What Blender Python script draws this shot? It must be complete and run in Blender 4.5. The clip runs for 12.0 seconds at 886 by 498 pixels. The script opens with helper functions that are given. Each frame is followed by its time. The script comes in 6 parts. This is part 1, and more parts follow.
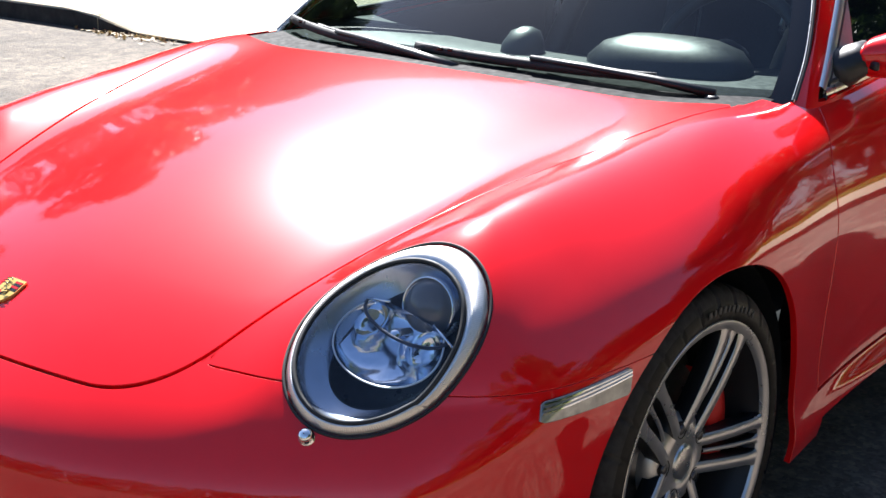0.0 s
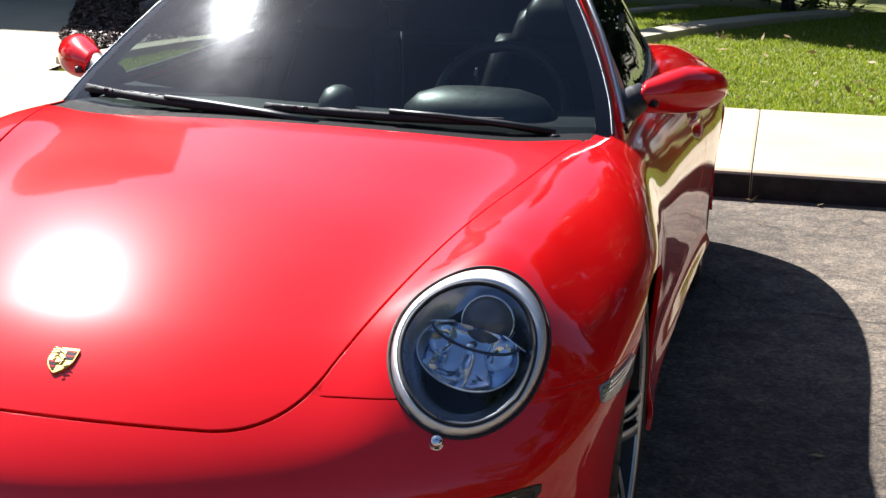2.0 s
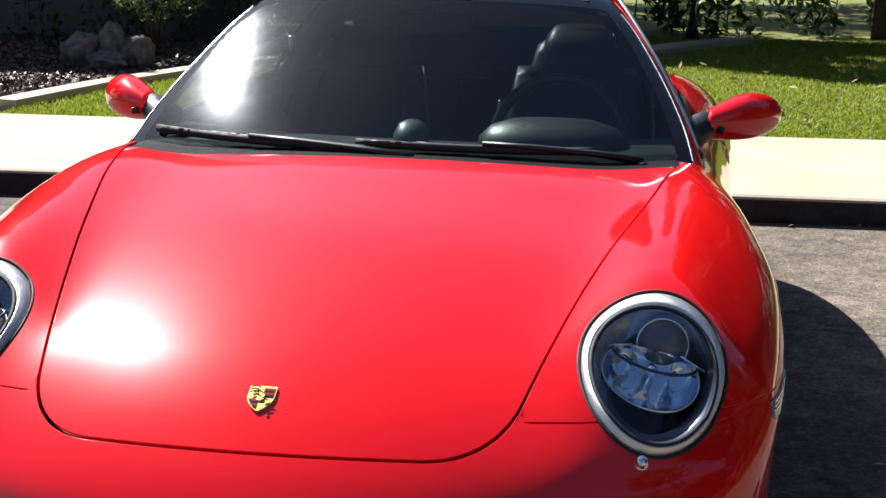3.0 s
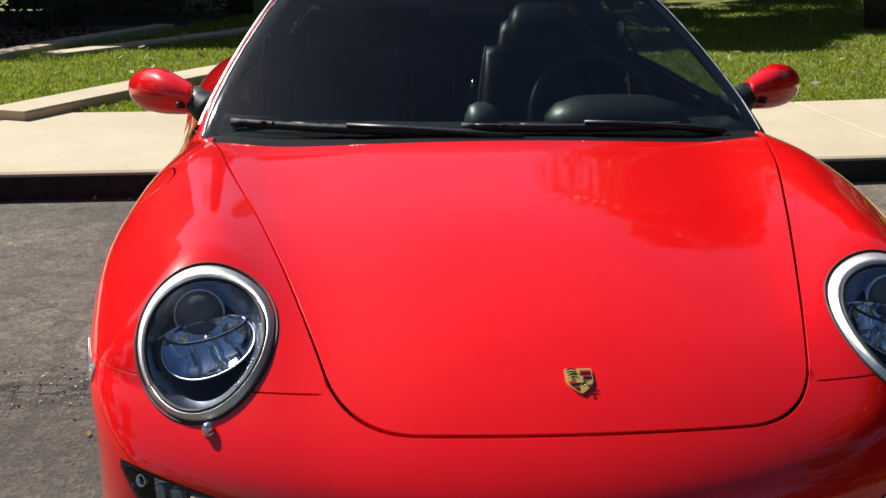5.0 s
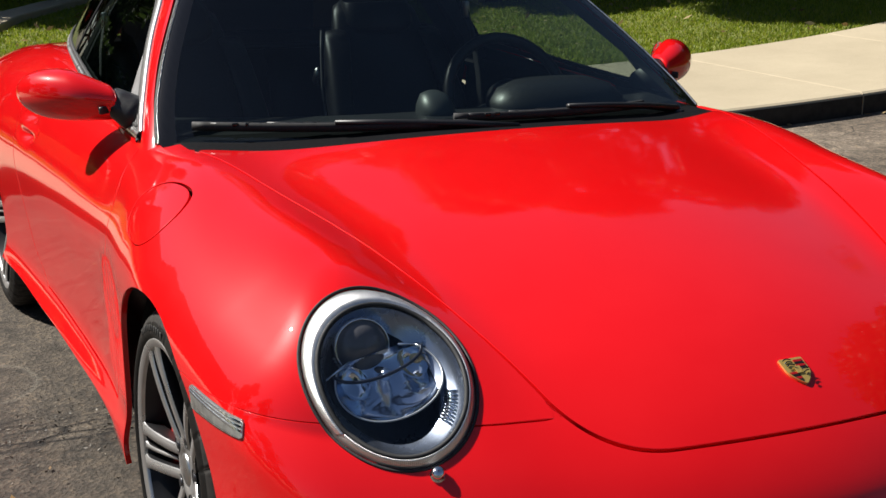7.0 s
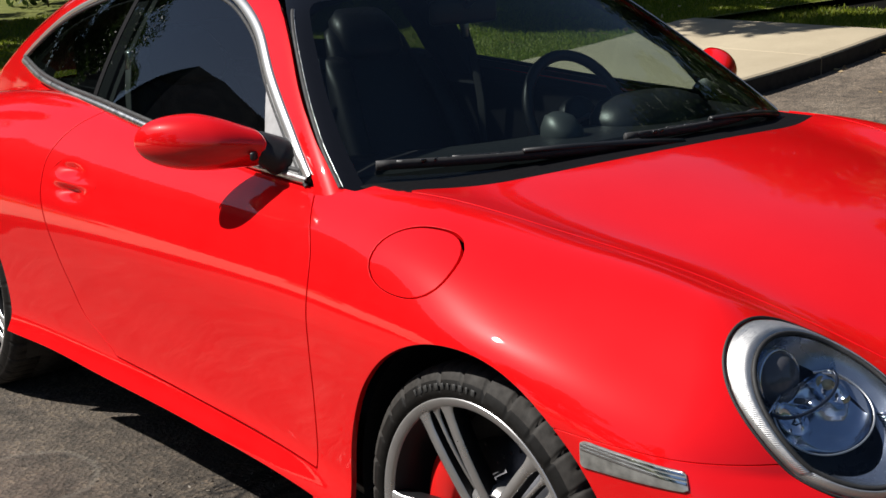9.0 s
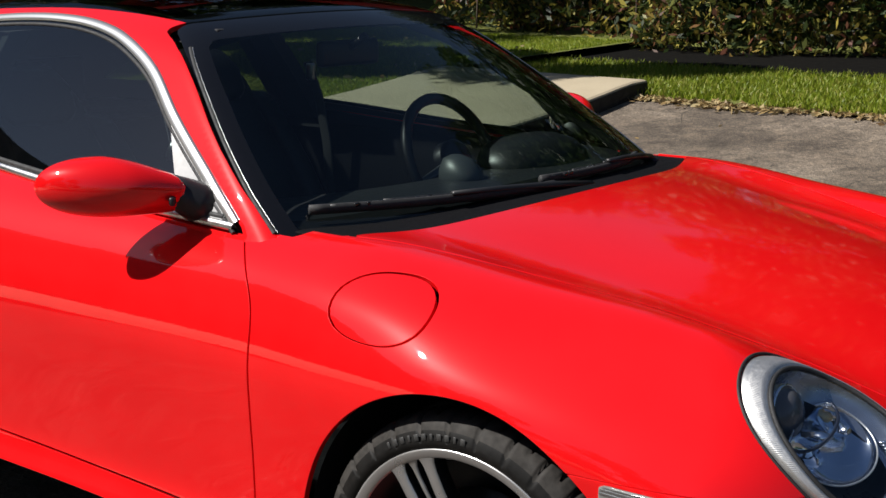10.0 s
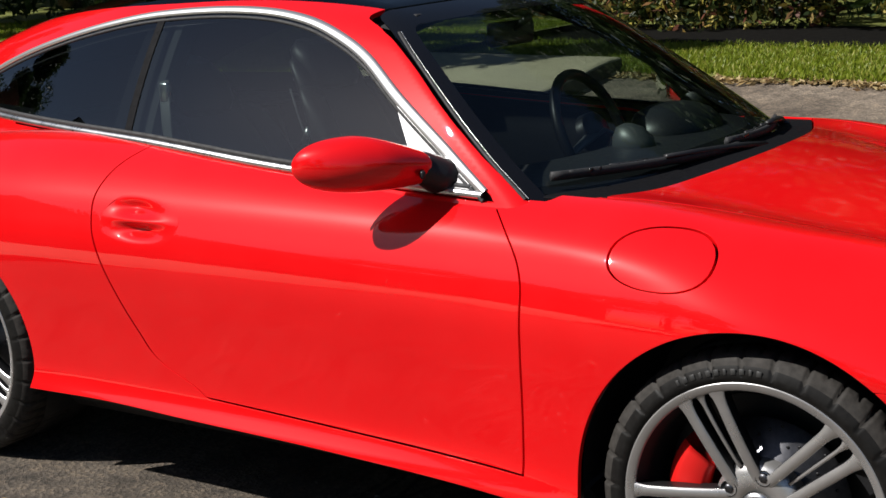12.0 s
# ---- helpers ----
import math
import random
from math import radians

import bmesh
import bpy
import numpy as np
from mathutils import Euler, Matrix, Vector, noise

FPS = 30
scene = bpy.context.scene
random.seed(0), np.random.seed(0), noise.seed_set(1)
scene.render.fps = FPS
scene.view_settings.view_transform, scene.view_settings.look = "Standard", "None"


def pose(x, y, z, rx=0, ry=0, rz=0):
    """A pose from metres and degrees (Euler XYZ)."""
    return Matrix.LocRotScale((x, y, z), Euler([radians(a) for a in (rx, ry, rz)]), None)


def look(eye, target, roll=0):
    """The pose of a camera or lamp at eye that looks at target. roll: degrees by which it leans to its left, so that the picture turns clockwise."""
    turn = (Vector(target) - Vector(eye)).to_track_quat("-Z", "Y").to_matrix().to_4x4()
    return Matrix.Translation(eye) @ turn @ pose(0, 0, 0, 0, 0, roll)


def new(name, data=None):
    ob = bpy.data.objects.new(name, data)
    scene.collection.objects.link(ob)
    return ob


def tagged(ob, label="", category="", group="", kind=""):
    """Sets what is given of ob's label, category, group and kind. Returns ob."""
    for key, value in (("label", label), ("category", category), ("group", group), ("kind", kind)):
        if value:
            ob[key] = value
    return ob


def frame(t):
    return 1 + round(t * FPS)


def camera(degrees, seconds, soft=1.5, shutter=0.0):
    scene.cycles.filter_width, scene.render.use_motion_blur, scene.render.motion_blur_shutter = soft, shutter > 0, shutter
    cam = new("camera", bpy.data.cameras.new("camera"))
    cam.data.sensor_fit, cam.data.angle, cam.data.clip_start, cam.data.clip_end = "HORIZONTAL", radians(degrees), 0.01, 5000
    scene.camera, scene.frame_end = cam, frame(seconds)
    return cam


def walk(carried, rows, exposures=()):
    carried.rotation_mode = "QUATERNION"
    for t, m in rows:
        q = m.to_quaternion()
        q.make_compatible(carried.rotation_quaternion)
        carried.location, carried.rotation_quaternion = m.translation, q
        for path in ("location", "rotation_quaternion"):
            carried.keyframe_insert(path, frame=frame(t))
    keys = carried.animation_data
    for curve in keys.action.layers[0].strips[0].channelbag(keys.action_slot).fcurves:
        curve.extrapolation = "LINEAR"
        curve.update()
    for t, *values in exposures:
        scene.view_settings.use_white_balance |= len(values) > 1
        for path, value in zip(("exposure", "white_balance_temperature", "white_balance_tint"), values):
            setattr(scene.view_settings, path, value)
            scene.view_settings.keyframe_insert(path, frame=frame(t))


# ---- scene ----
cam = camera(37.0, 12.0)
PATH = [
    (0, (1.828, -0.913, 1.377), (0.625, 0.564, 0.768), 0.3),
    (0.5, (1.656, -1.065, 1.383), (0.692, 0.522, 0.639), 2.4),
    (1, (1.523, -1.271, 1.364), (0.733, 0.446, 0.71), 1.6),
    (1.5, (1.332, -1.493, 1.402), (0.736, 0.326, 0.824), 1.9),
    (2, (1.094, -1.631, 1.402), (0.632, 0.247, 0.89), 1.4),
    (2.5, (0.837, -1.713, 1.392), (0.475, 0.198, 0.926), 1.0),
    (3, (0.596, -1.785, 1.4), (0.31, 0.14, 0.939), 0.8),
    (3.5, (0.356, -1.816, 1.389), (0.127, 0.115, 0.924), 0.7),
    (5.3, (-0.569, -1.861, 1.415), (-0.277, 0.055, 0.92), 0.2),
    (5.5, (-0.667, -1.828, 1.402), (-0.294, 0.074, 0.907), 0.2),
    (6, (-0.913, -1.718, 1.42), (-0.364, 0.136, 0.908), 0.1),
    (6.5, (-1.152, -1.577, 1.423), (-0.454, 0.225, 0.907), 0.4),
    (7, (-1.399, -1.39, 1.406), (-0.575, 0.357, 0.888), 0.3),
    (7.2, (-1.539, -1.287, 1.375), (-0.629, 0.423, 0.878), 0.8),
    (9, (-2.27, -0.662, 1.409), (-1.038, 0.834, 0.914), -1.3),
    (9.5, (-2.404, -0.458, 1.391), (-1.029, 0.923, 0.938), -0.8),
    (10, (-2.544, -0.277, 1.391), (-0.995, 0.914, 0.962), 0.5),
    (10.5, (-2.708, -0.159, 1.393), (-1.072, 0.913, 0.978), 0.3),
    (11, (-2.822, 0.021, 1.353), (-1.244, 1.184, 0.954), -0.2),
    (11.5, (-2.969, 0.111, 1.368), (-1.39, 1.255, 0.922), -1.0),
    (12, (-3.128, 0.165, 1.39), (-1.501, 1.238, 0.943), -1.5),
]
walk(cam, [(t, look(eye, target, roll)) for t, eye, target, roll in PATH],
     exposures=[(0, 2.25, 6050, 12), (0.5, 1.92, 6050, 12), (1.2, 1.68, 6100, 12), (2.0, 1.56, 6100, 12), (3.0, 1.34, 6100, 12), (3.7, 1.06, 6150, 12), (5.3, 0.76, 6350, 10), (7.0, 0.66, 6450, 10), (9.0, 0.52, 6350, 11), (12, 0.44, 6300, 11)])

# ---------------------------------------------------------------- light
SUN_WAY = Vector((-0.75, 0.72, 1.0)).normalized()
world = bpy.data.worlds.new("sky")
scene.world = world
world.use_nodes = True
_sky = world.node_tree.nodes.new("ShaderNodeTexSky")
_sky.sky_type = "NISHITA"
_sky.sun_disc = False
_sky.dust_density = 0.8
_sky.ozone_density = 2.5
_sky.sun_elevation = math.asin(SUN_WAY.z)
_sky.sun_rotation = math.atan2(SUN_WAY.x, SUN_WAY.y)
_bg = world.node_tree.nodes["Background"]
_bg.inputs["Strength"].default_value = 0.043
world.node_tree.links.new(_sky.outputs["Color"], _bg.inputs["Color"])
sun = new("sun", bpy.data.lights.new("sun", "SUN"))
sun.data.energy = 5.0
sun.data.angle = radians(0.53)
sun.data.color = (1.0, 0.955, 0.88)
sun.matrix_world = look(SUN_WAY * 60, (0, 0, 0))


# ---------------------------------------------------------------- materials
class Nodes:
    """A material under construction: short ways to add and link nodes."""

    def __init__(self, name):
        self.mat = bpy.data.materials.new(name)
        self.mat.use_nodes = True
        self.tree = self.mat.node_tree
        self.bsdf = self.tree.nodes["Principled BSDF"]

    def add(self, kind, **values):
        node = self.tree.nodes.new(kind)
        for key, value in values.items():
            if key in node.inputs:
                node.inputs[key].default_value = value
        return node

    def link(self, a, b):
        self.tree.links.new(a, b)

    def set(self, **values):
        for key, value in values.items():
            self.bsdf.inputs[key.replace("_", " ")].default_value = value
        return self

    def coords(self, scale=1.0):
        geo = self.add("ShaderNodeNewGeometry")
        mapping = self.add("ShaderNodeMapping")
        mapping.inputs["Scale"].default_value = (scale, scale, scale) if isinstance(scale, (int, float)) else scale
        self.link(geo.outputs["Position"], mapping.inputs["Vector"])
        return mapping.outputs["Vector"]

    def noise(self, scale, detail=4.0, rough=0.55, where=None):
        node = self.add("ShaderNodeTexNoise", Scale=scale, Detail=detail, Roughness=rough)
        self.link(where or self.coords(), node.inputs["Vector"])
        return node.outputs["Fac"]

    def ramp(self, fac, stops):
        node = self.add("ShaderNodeValToRGB")
        els = node.color_ramp.elements
        while len(els) < len(stops):
            els.new(0.5)
        for el, (at, col) in zip(els, stops):
            el.position = at
            el.color = (*col, 1) if len(col) == 3 else col
        self.link(fac, node.inputs["Fac"])
        return node.outputs["Color"]

    def mix(self, fac, a, b, blend="MIX"):
        node = self.tree.nodes.new("ShaderNodeMix")
        node.data_type, node.blend_type = "RGBA", blend
        for socket, value in ((node.inputs[0], fac), (node.inputs[6], a), (node.inputs[7], b)):
            if isinstance(value, (int, float)):
                socket.default_value = value
            elif isinstance(value, tuple):
                socket.default_value = (*value, 1)
            else:
                self.link(value, socket)
        return node.outputs[2]

    def colour(self, out):
        self.link(out, self.bsdf.inputs["Base Color"])
        return self

    def rough(self, out):
        self.link(out, self.bsdf.inputs["Roughness"])
        return self

    def bump(self, out, strength=0.3, distance=0.01):
        node = self.add("ShaderNodeBump", Strength=strength, Distance=distance)
        self.link(out, node.inputs["Height"])
        self.link(node.outputs["Normal"], self.bsdf.inputs["Normal"])
        return self


def plain(name, col, rough=0.5, metal=0.0, grain=0.0, scale=60.0, **more):
    """A simple surface with a little grain in colour and gloss."""
    n = Nodes(name)
    n.set(Base_Color=(*col, 1), Roughness=rough, Metallic=metal, **more)
    if grain:
        f = n.noise(scale)
        lo = tuple(c * (1 - grain) for c in col)
        hi = tuple(min(1.0, c * (1 + grain)) for c in col)
        n.colour(n.ramp(f, [(0.3, lo), (0.7, hi)]))
        n.rough(n.ramp(n.noise(scale * 0.4), [(0.3, (rough * 0.85,) * 3), (0.7, (min(1, rough * 1.15),) * 3)]))
    return n.mat


def make_paint():
    n = Nodes("red_car_paint")
    n.set(Roughness=0.30, Specular_IOR_Level=0.03, Coat_Weight=1.0, Coat_Roughness=0.008, Coat_IOR=1.58)
    where = n.coords()
    n.colour(n.ramp(n.noise(7.0, 5.0, 0.6, where), [(0.3, (0.70, 0.0040, 0.0055)), (0.75, (0.73, 0.0060, 0.0075))]))
    peel = n.add("ShaderNodeBump", Strength=0.03, Distance=0.002)
    n.link(n.noise(90.0, 2.0, 0.5, where), peel.inputs["Height"])
    n.link(peel.outputs["Normal"], n.bsdf.inputs["Coat Normal"])
    # fine dust lies on the upper faces and dulls the gloss there in soft patches
    geo = n.add("ShaderNodeNewGeometry")
    split = n.add("ShaderNodeSeparateXYZ")
    n.link(geo.outputs["Normal"], split.inputs[0])
    up = n.ramp(split.outputs["Z"], [(0.80, (0.0, 0.0, 0.0)), (0.97, (1.0, 1.0, 1.0))])
    dust = n.ramp(n.noise(3.0, 6.0, 0.7, where), [(0.3, (0.030, 0.030, 0.030)), (0.75, (0.060, 0.060, 0.060))])
    n.link(n.mix(up, (0.010, 0.010, 0.010), dust), n.bsdf.inputs["Coat Roughness"])
    return n.mat


def make_asphalt():
    n = Nodes("worn_asphalt")
    where = n.coords()
    stones = n.add("ShaderNodeTexVoronoi", Scale=85.0)
    n.link(where, stones.inputs["Vector"])
    fine = n.noise(300.0, 3.0, 0.6, where)
    patch = n.noise(0.9, 7.0, 0.68, where)
    blot = n.noise(9.0, 5.0, 0.7, where)
    base = n.ramp(patch, [(0.3, (0.042, 0.034, 0.027)), (0.50, (0.086, 0.071, 0.056)), (0.70, (0.150, 0.127, 0.102))])
    base = n.mix(0.75, base, n.ramp(blot, [(0.36, (0.50, 0.48, 0.46)), (0.5, (1, 1, 1)), (0.66, (1.45, 1.40, 1.32))]), "MULTIPLY")
    split = n.add("ShaderNodeSeparateXYZ")
    n.link(where, split.inputs[0])
    drift = n.add("ShaderNodeMath")
    drift.operation = "MULTIPLY_ADD"
    n.link(n.noise(0.5, 4.0, 0.6, where), drift.inputs[0])
    drift.inputs[1].default_value = 3.0
    n.link(split.outputs["X"], drift.inputs[2])
    worn = n.add("ShaderNodeMapRange")
    n.link(drift.outputs[0], worn.inputs["Value"])
    worn.inputs["From Min"].default_value, worn.inputs["From Max"].default_value = 0.3, 4.5
    base = n.mix(worn.outputs["Result"], base, n.mix(1.0, base, (1.9, 1.87, 1.84), "MULTIPLY"))
    speck = n.ramp(stones.outputs["Color"], [(0.15, (0.52, 0.51, 0.50)), (0.55, (0.90, 0.88, 0.84)), (0.9, (1.5, 1.42, 1.30))])
    col = n.mix(0.85, base, speck, "MULTIPLY")
    cracks = n.add("ShaderNodeTexVoronoi", Scale=2.3)
    cracks.feature = "DISTANCE_TO_EDGE"
    warp = n.noise(2.0, 4.0, 0.6, where)
    mixed = n.mix(0.22, where, warp)
    n.link(mixed, cracks.inputs["Vector"])
    line = n.ramp(cracks.outputs["Distance"], [(0.0, (0.30, 0.30, 0.30)), (0.014, (1, 1, 1))])
    mask = n.ramp(n.noise(0.55, 2.0, 0.5, where), [(0.40, (0, 0, 0)), (0.50, (1, 1, 1))])
    soft = n.mix(mask, line, (1.0, 1.0, 1.0))
    col = n.mix(1.0, col, soft, "MULTIPLY")

    def calc(kind, a, b=0.0, c=0.0):
        node = n.add("ShaderNodeMath")
        node.operation = kind
        for socket, value in zip(node.inputs, (a, b, c)):
            if isinstance(value, (int, float)):
                socket.default_value = value
            else:
                n.link(value, socket)
        return node.outputs[0]

    # a crumbling seam that runs under the car
    wander = n.noise(3.0, 4.0, 0.6, where)
    across = calc("ABSOLUTE", calc("SUBTRACT", calc("MULTIPLY_ADD", wander, 0.30, split.outputs["Y"]), 2.20))
    band = n.ramp(across, [(0.05, (1, 1, 1)), (0.24, (0, 0, 0))])
    band = n.mix(1.0, band, n.ramp(calc("MULTIPLY", split.outputs["X"], -0.25), [(0.0, (0, 0, 0)), (0.12, (1, 1, 1)), (0.6, (1, 1, 1)), (0.9, (0, 0, 0))]), "MULTIPLY")
    plates = n.add("ShaderNodeTexVoronoi", Scale=1.0)
    plates.feature = "DISTANCE_TO_EDGE"
    n.link(n.mix(0.35, n.coords((9.0, 26.0, 9.0)), n.noise(14.0, 4.0, 0.6, where)), plates.inputs["Vector"])
    torn = n.ramp(plates.outputs["Distance"], [(0.0, (0.06, 0.05, 0.05)), (0.06, (0.22, 0.19, 0.17)), (0.15, (1, 1, 1))])
    kept = n.ramp(n.noise(11.0, 3.0, 0.6, where), [(0.36, (0, 0, 0)), (0.46, (1, 1, 1))])
    col = n.mix(n.mix(1.0, band, kept, "MULTIPLY"), col, n.mix(1.0, col, torn, "MULTIPLY"))
    # a pale ring left by something round
    far_x, far_y = calc("ADD", split.outputs["X"], 1.08), calc("SUBTRACT", split.outputs["Y"], 2.50)
    away = calc("SQRT", calc("ADD", calc("MULTIPLY", far_x, far_x), calc("MULTIPLY", far_y, far_y)))
    ring = n.ramp(calc("MULTIPLY_ADD", wander, 0.07, away), [(0.198, (0, 0, 0)), (0.212, (1, 1, 1)), (0.226, (0, 0, 0))])
    col = n.mix(n.mix(1.0, ring, (0.26, 0.26, 0.26), "MULTIPLY"), col, (0.30, 0.27, 0.22))
    n.colour(col)
    n.set(Roughness=0.9)
    n.bump(n.mix(0.5, fine, stones.outputs["Distance"]), 1.0, 0.008)
    return n.mat


def make_concrete(name, light, dark):
    n = Nodes(name)
    where = n.coords()
    f = n.noise(1.1, 6.0, 0.65, where)
    g = n.noise(140.0, 3.0, 0.6, where)
    col = n.ramp(f, [(0.3, dark), (0.7, light)])
    n.colour(n.mix(0.45, col, n.ramp(g, [(0.25, (0.62, 0.60, 0.57)), (0.75, (1.25, 1.25, 1.25))]), "MULTIPLY"))
    n.set(Roughness=0.88)
    n.bump(g, 0.5, 0.004)
    return n.mat


def make_soil():
    n = Nodes("lawn_soil")
    f = n.noise(5.0, 6.0, 0.6)
    n.colour(n.ramp(f, [(0.3, (0.09, 0.11, 0.014)), (0.7, (0.18, 0.19, 0.03))]))
    n.set(Roughness=0.95)
    n.bump(n.noise(60.0), 0.8, 0.02)
    return n.mat


def make_leafy(name, cols, trans=0.35):
    """Leaves or blades, each island its own tint, some light passing through."""
    n = Nodes(name)
    geo = n.add("ShaderNodeNewGeometry")
    step = 1.0 / (len(cols) - 1)
    tint = n.ramp(geo.outputs["Random Per Island"], [(i * step, c) for i, c in enumerate(cols)])
    n.colour(tint)
    n.set(Roughness=0.5, Specular_IOR_Level=0.4)
    thin = n.add("ShaderNodeBsdfTranslucent")
    n.link(tint, thin.inputs["Color"])
    mix = n.add("ShaderNodeMixShader", Fac=trans)
    n.link(n.bsdf.outputs[0], mix.inputs[1])
    n.link(thin.outputs[0], mix.inputs[2])
    n.link(mix.outputs[0], n.tree.nodes["Material Output"].inputs["Surface"])
    return n.mat


def make_pane(name, tint, face=0.08, dust=0.0):
    """A thin pane: clear, tinted, with a mirror gloss that grows at grazing angles."""
    n = Nodes(name)
    out = n.tree.nodes["Material Output"]
    clear = n.add("ShaderNodeBsdfTransparent", Color=(*tint, 1))
    gloss = n.add("ShaderNodeBsdfGlossy", Roughness=0.0)
    edge = n.add("ShaderNodeLayerWeight", Blend=0.5)
    steep = n.add("ShaderNodeMath")
    steep.operation = "POWER"
    steep.inputs[1].default_value = 5.0
    n.link(edge.outputs["Facing"], steep.inputs[0])
    gain = n.add("ShaderNodeMath")
    gain.operation = "MULTIPLY_ADD"
    gain.inputs[1].default_value, gain.inputs[2].default_value = 0.92 - face, face
    n.link(steep.outputs[0], gain.inputs[0])
    mix = n.add("ShaderNodeMixShader")
    n.link(gain.outputs[0], mix.inputs[0])
    n.link(clear.outputs[0], mix.inputs[1])
    n.link(gloss.outputs[0], mix.inputs[2])
    last = mix
    if dust:
        film = n.add("ShaderNodeBsdfGlossy", Roughness=0.14)
        film.inputs["Color"].default_value = (0.9, 0.95, 1.0, 1)
        specks = n.ramp(n.noise(6.0, 6.0, 0.7), [(0.3, (dust * 0.5,) * 3), (0.7, (dust * 1.5,) * 3)])
        last = n.add("ShaderNodeMixShader")
        n.link(specks, last.inputs[0])
        n.link(mix.outputs[0], last.inputs[1])
        n.link(film.outputs[0], last.inputs[2])
    n.link(last.outputs[0], out.inputs["Surface"])
    return n.mat


PAINT = make_paint()
ASPHALT = make_asphalt()
CONCRETE = make_concrete("pale_concrete", (0.50, 0.425, 0.295), (0.40, 0.335, 0.228))
SOIL = make_soil()
VERGE_SHADE = plain("verge_shade_colour", (0.004, 0.0036, 0.003), 0.95, 0, 0.6, 25, Specular_IOR_Level=0.1)
GRASS = make_leafy("grass_blades", [(0.12, 0.18, 0.009), (0.19, 0.26, 0.014), (0.26, 0.32, 0.020), (0.36, 0.36, 0.06)], 0.45)
VERGE_GRASS = make_leafy("verge_blades", [(0.12, 0.17, 0.010), (0.18, 0.24, 0.014), (0.24, 0.29, 0.022), (0.34, 0.32, 0.07)], 0.4)
BLACK = plain("black_plastic", (0.012, 0.012, 0.013), 0.45, 0, 0.2, 200)
RUBBER = plain("black_rubber", (0.018, 0.018, 0.019), 0.7, 0, 0.25, 120)
TYRE = plain("tyre_rubber", (0.008, 0.0075, 0.007), 0.50, 0, 0.3, 90, Specular_IOR_Level=0.22)
# tread band, paler than the sidewall
TREAD = plain("pale_tread_rubber", (0.032, 0.029, 0.026), 0.75, 0, 0.35, 60, Specular_IOR_Level=0.25)
ALLOY = plain("silver_wheel_paint", (0.52, 0.51, 0.50), 0.30, 0.75, 0.05, 30)
CHROME = plain("bright_trim", (0.82, 0.82, 0.82), 0.12, 1.0)
SILVER_TRIM = plain("silver_trim", (0.62, 0.62, 0.61), 0.30, 0.85)
SATIN = plain("satin_aluminium", (0.62, 0.62, 0.62), 0.3, 1.0, 0.05, 90)


# ---------------------------------------------------------------- mesh helpers
def mesh_of(name, verts, faces, mats=(), smooth=True):
    me = bpy.data.meshes.new(name)
    me.from_pydata([tuple(v) for v in verts], [], [tuple(f) for f in faces])
    for m in mats if isinstance(mats, (list, tuple)) else (mats,):
        me.materials.append(m)
    if smooth:
        me.polygons.foreach_set("use_smooth", [True] * len(me.polygons))
    me.update()
    return me


def part(name, bm, material, parent, label=""):
    """Links a bmesh or a mesh as one mesh object under a thing or a part."""
    if isinstance(bm, bmesh.types.BMesh):
        me = bpy.data.meshes.new(name)
        bm.to_mesh(me)
        bm.free()
    else:
        me = bm
    if material is not None and not me.materials:
        me.materials.append(material)
    ob = new(name, me)
    ob.parent = parent
    if label:
        tagged(ob, label)
    return ob


def thing(name, label, category, group="", at=None):
    ob = tagged(new(name), label, category, group)
    if at is not None:
        ob.matrix_world = at
    return ob


def box(sx, sy, sz, at=(0, 0, 0), bevel=0.0, seg=2):
    bm = bmesh.new()
    bmesh.ops.create_cube(bm, size=1.0)
    bmesh.ops.scale(bm, vec=(sx, sy, sz), verts=bm.verts)
    if bevel:
        bmesh.ops.bevel(bm, geom=bm.edges[:], offset=bevel, segments=seg, affect="EDGES", profile=0.5)
    bmesh.ops.translate(bm, vec=at, verts=bm.verts)
    for f in bm.faces:
        f.smooth = bool(bevel)
    return bm


def tube(points, radius, sides=8, closed=False, flat=1.0, up=(0, 0, 1), caps=True):
    """A tube along points; flat squeezes it along the direction up. radius: a number or one for each point."""
    pts = [Vector(p) for p in points]
    n = len(pts)
    rad = [radius] * n if isinstance(radius, (int, float)) else list(radius)
    verts, faces = [], []
    for i, p in enumerate(pts):
        a = pts[(i - 1) % n] if closed or i else p
        b = pts[(i + 1) % n] if closed or i < n - 1 else p
        d = (b - a).normalized()
        s = d.cross(Vector(up))
        s = s.normalized() if s.length > 1e-6 else d.orthogonal().normalized()
        w = s.cross(d)
        for k in range(sides):
            t = 2 * math.pi * k / sides
            verts.append(p + s * math.cos(t) * rad[i] + w * math.sin(t) * rad[i] * flat)
    for i in range(n if closed else n - 1):
        j = (i + 1) % n
        for k in range(sides):
            l = (k + 1) % sides
            faces.append((i * sides + k, i * sides + l, j * sides + l, j * sides + k))
    if caps and not closed:
        faces.append(tuple(range(sides))[::-1])
        faces.append(tuple((n - 1) * sides + k for k in range(sides)))
    return mesh_of("tube", verts, faces)


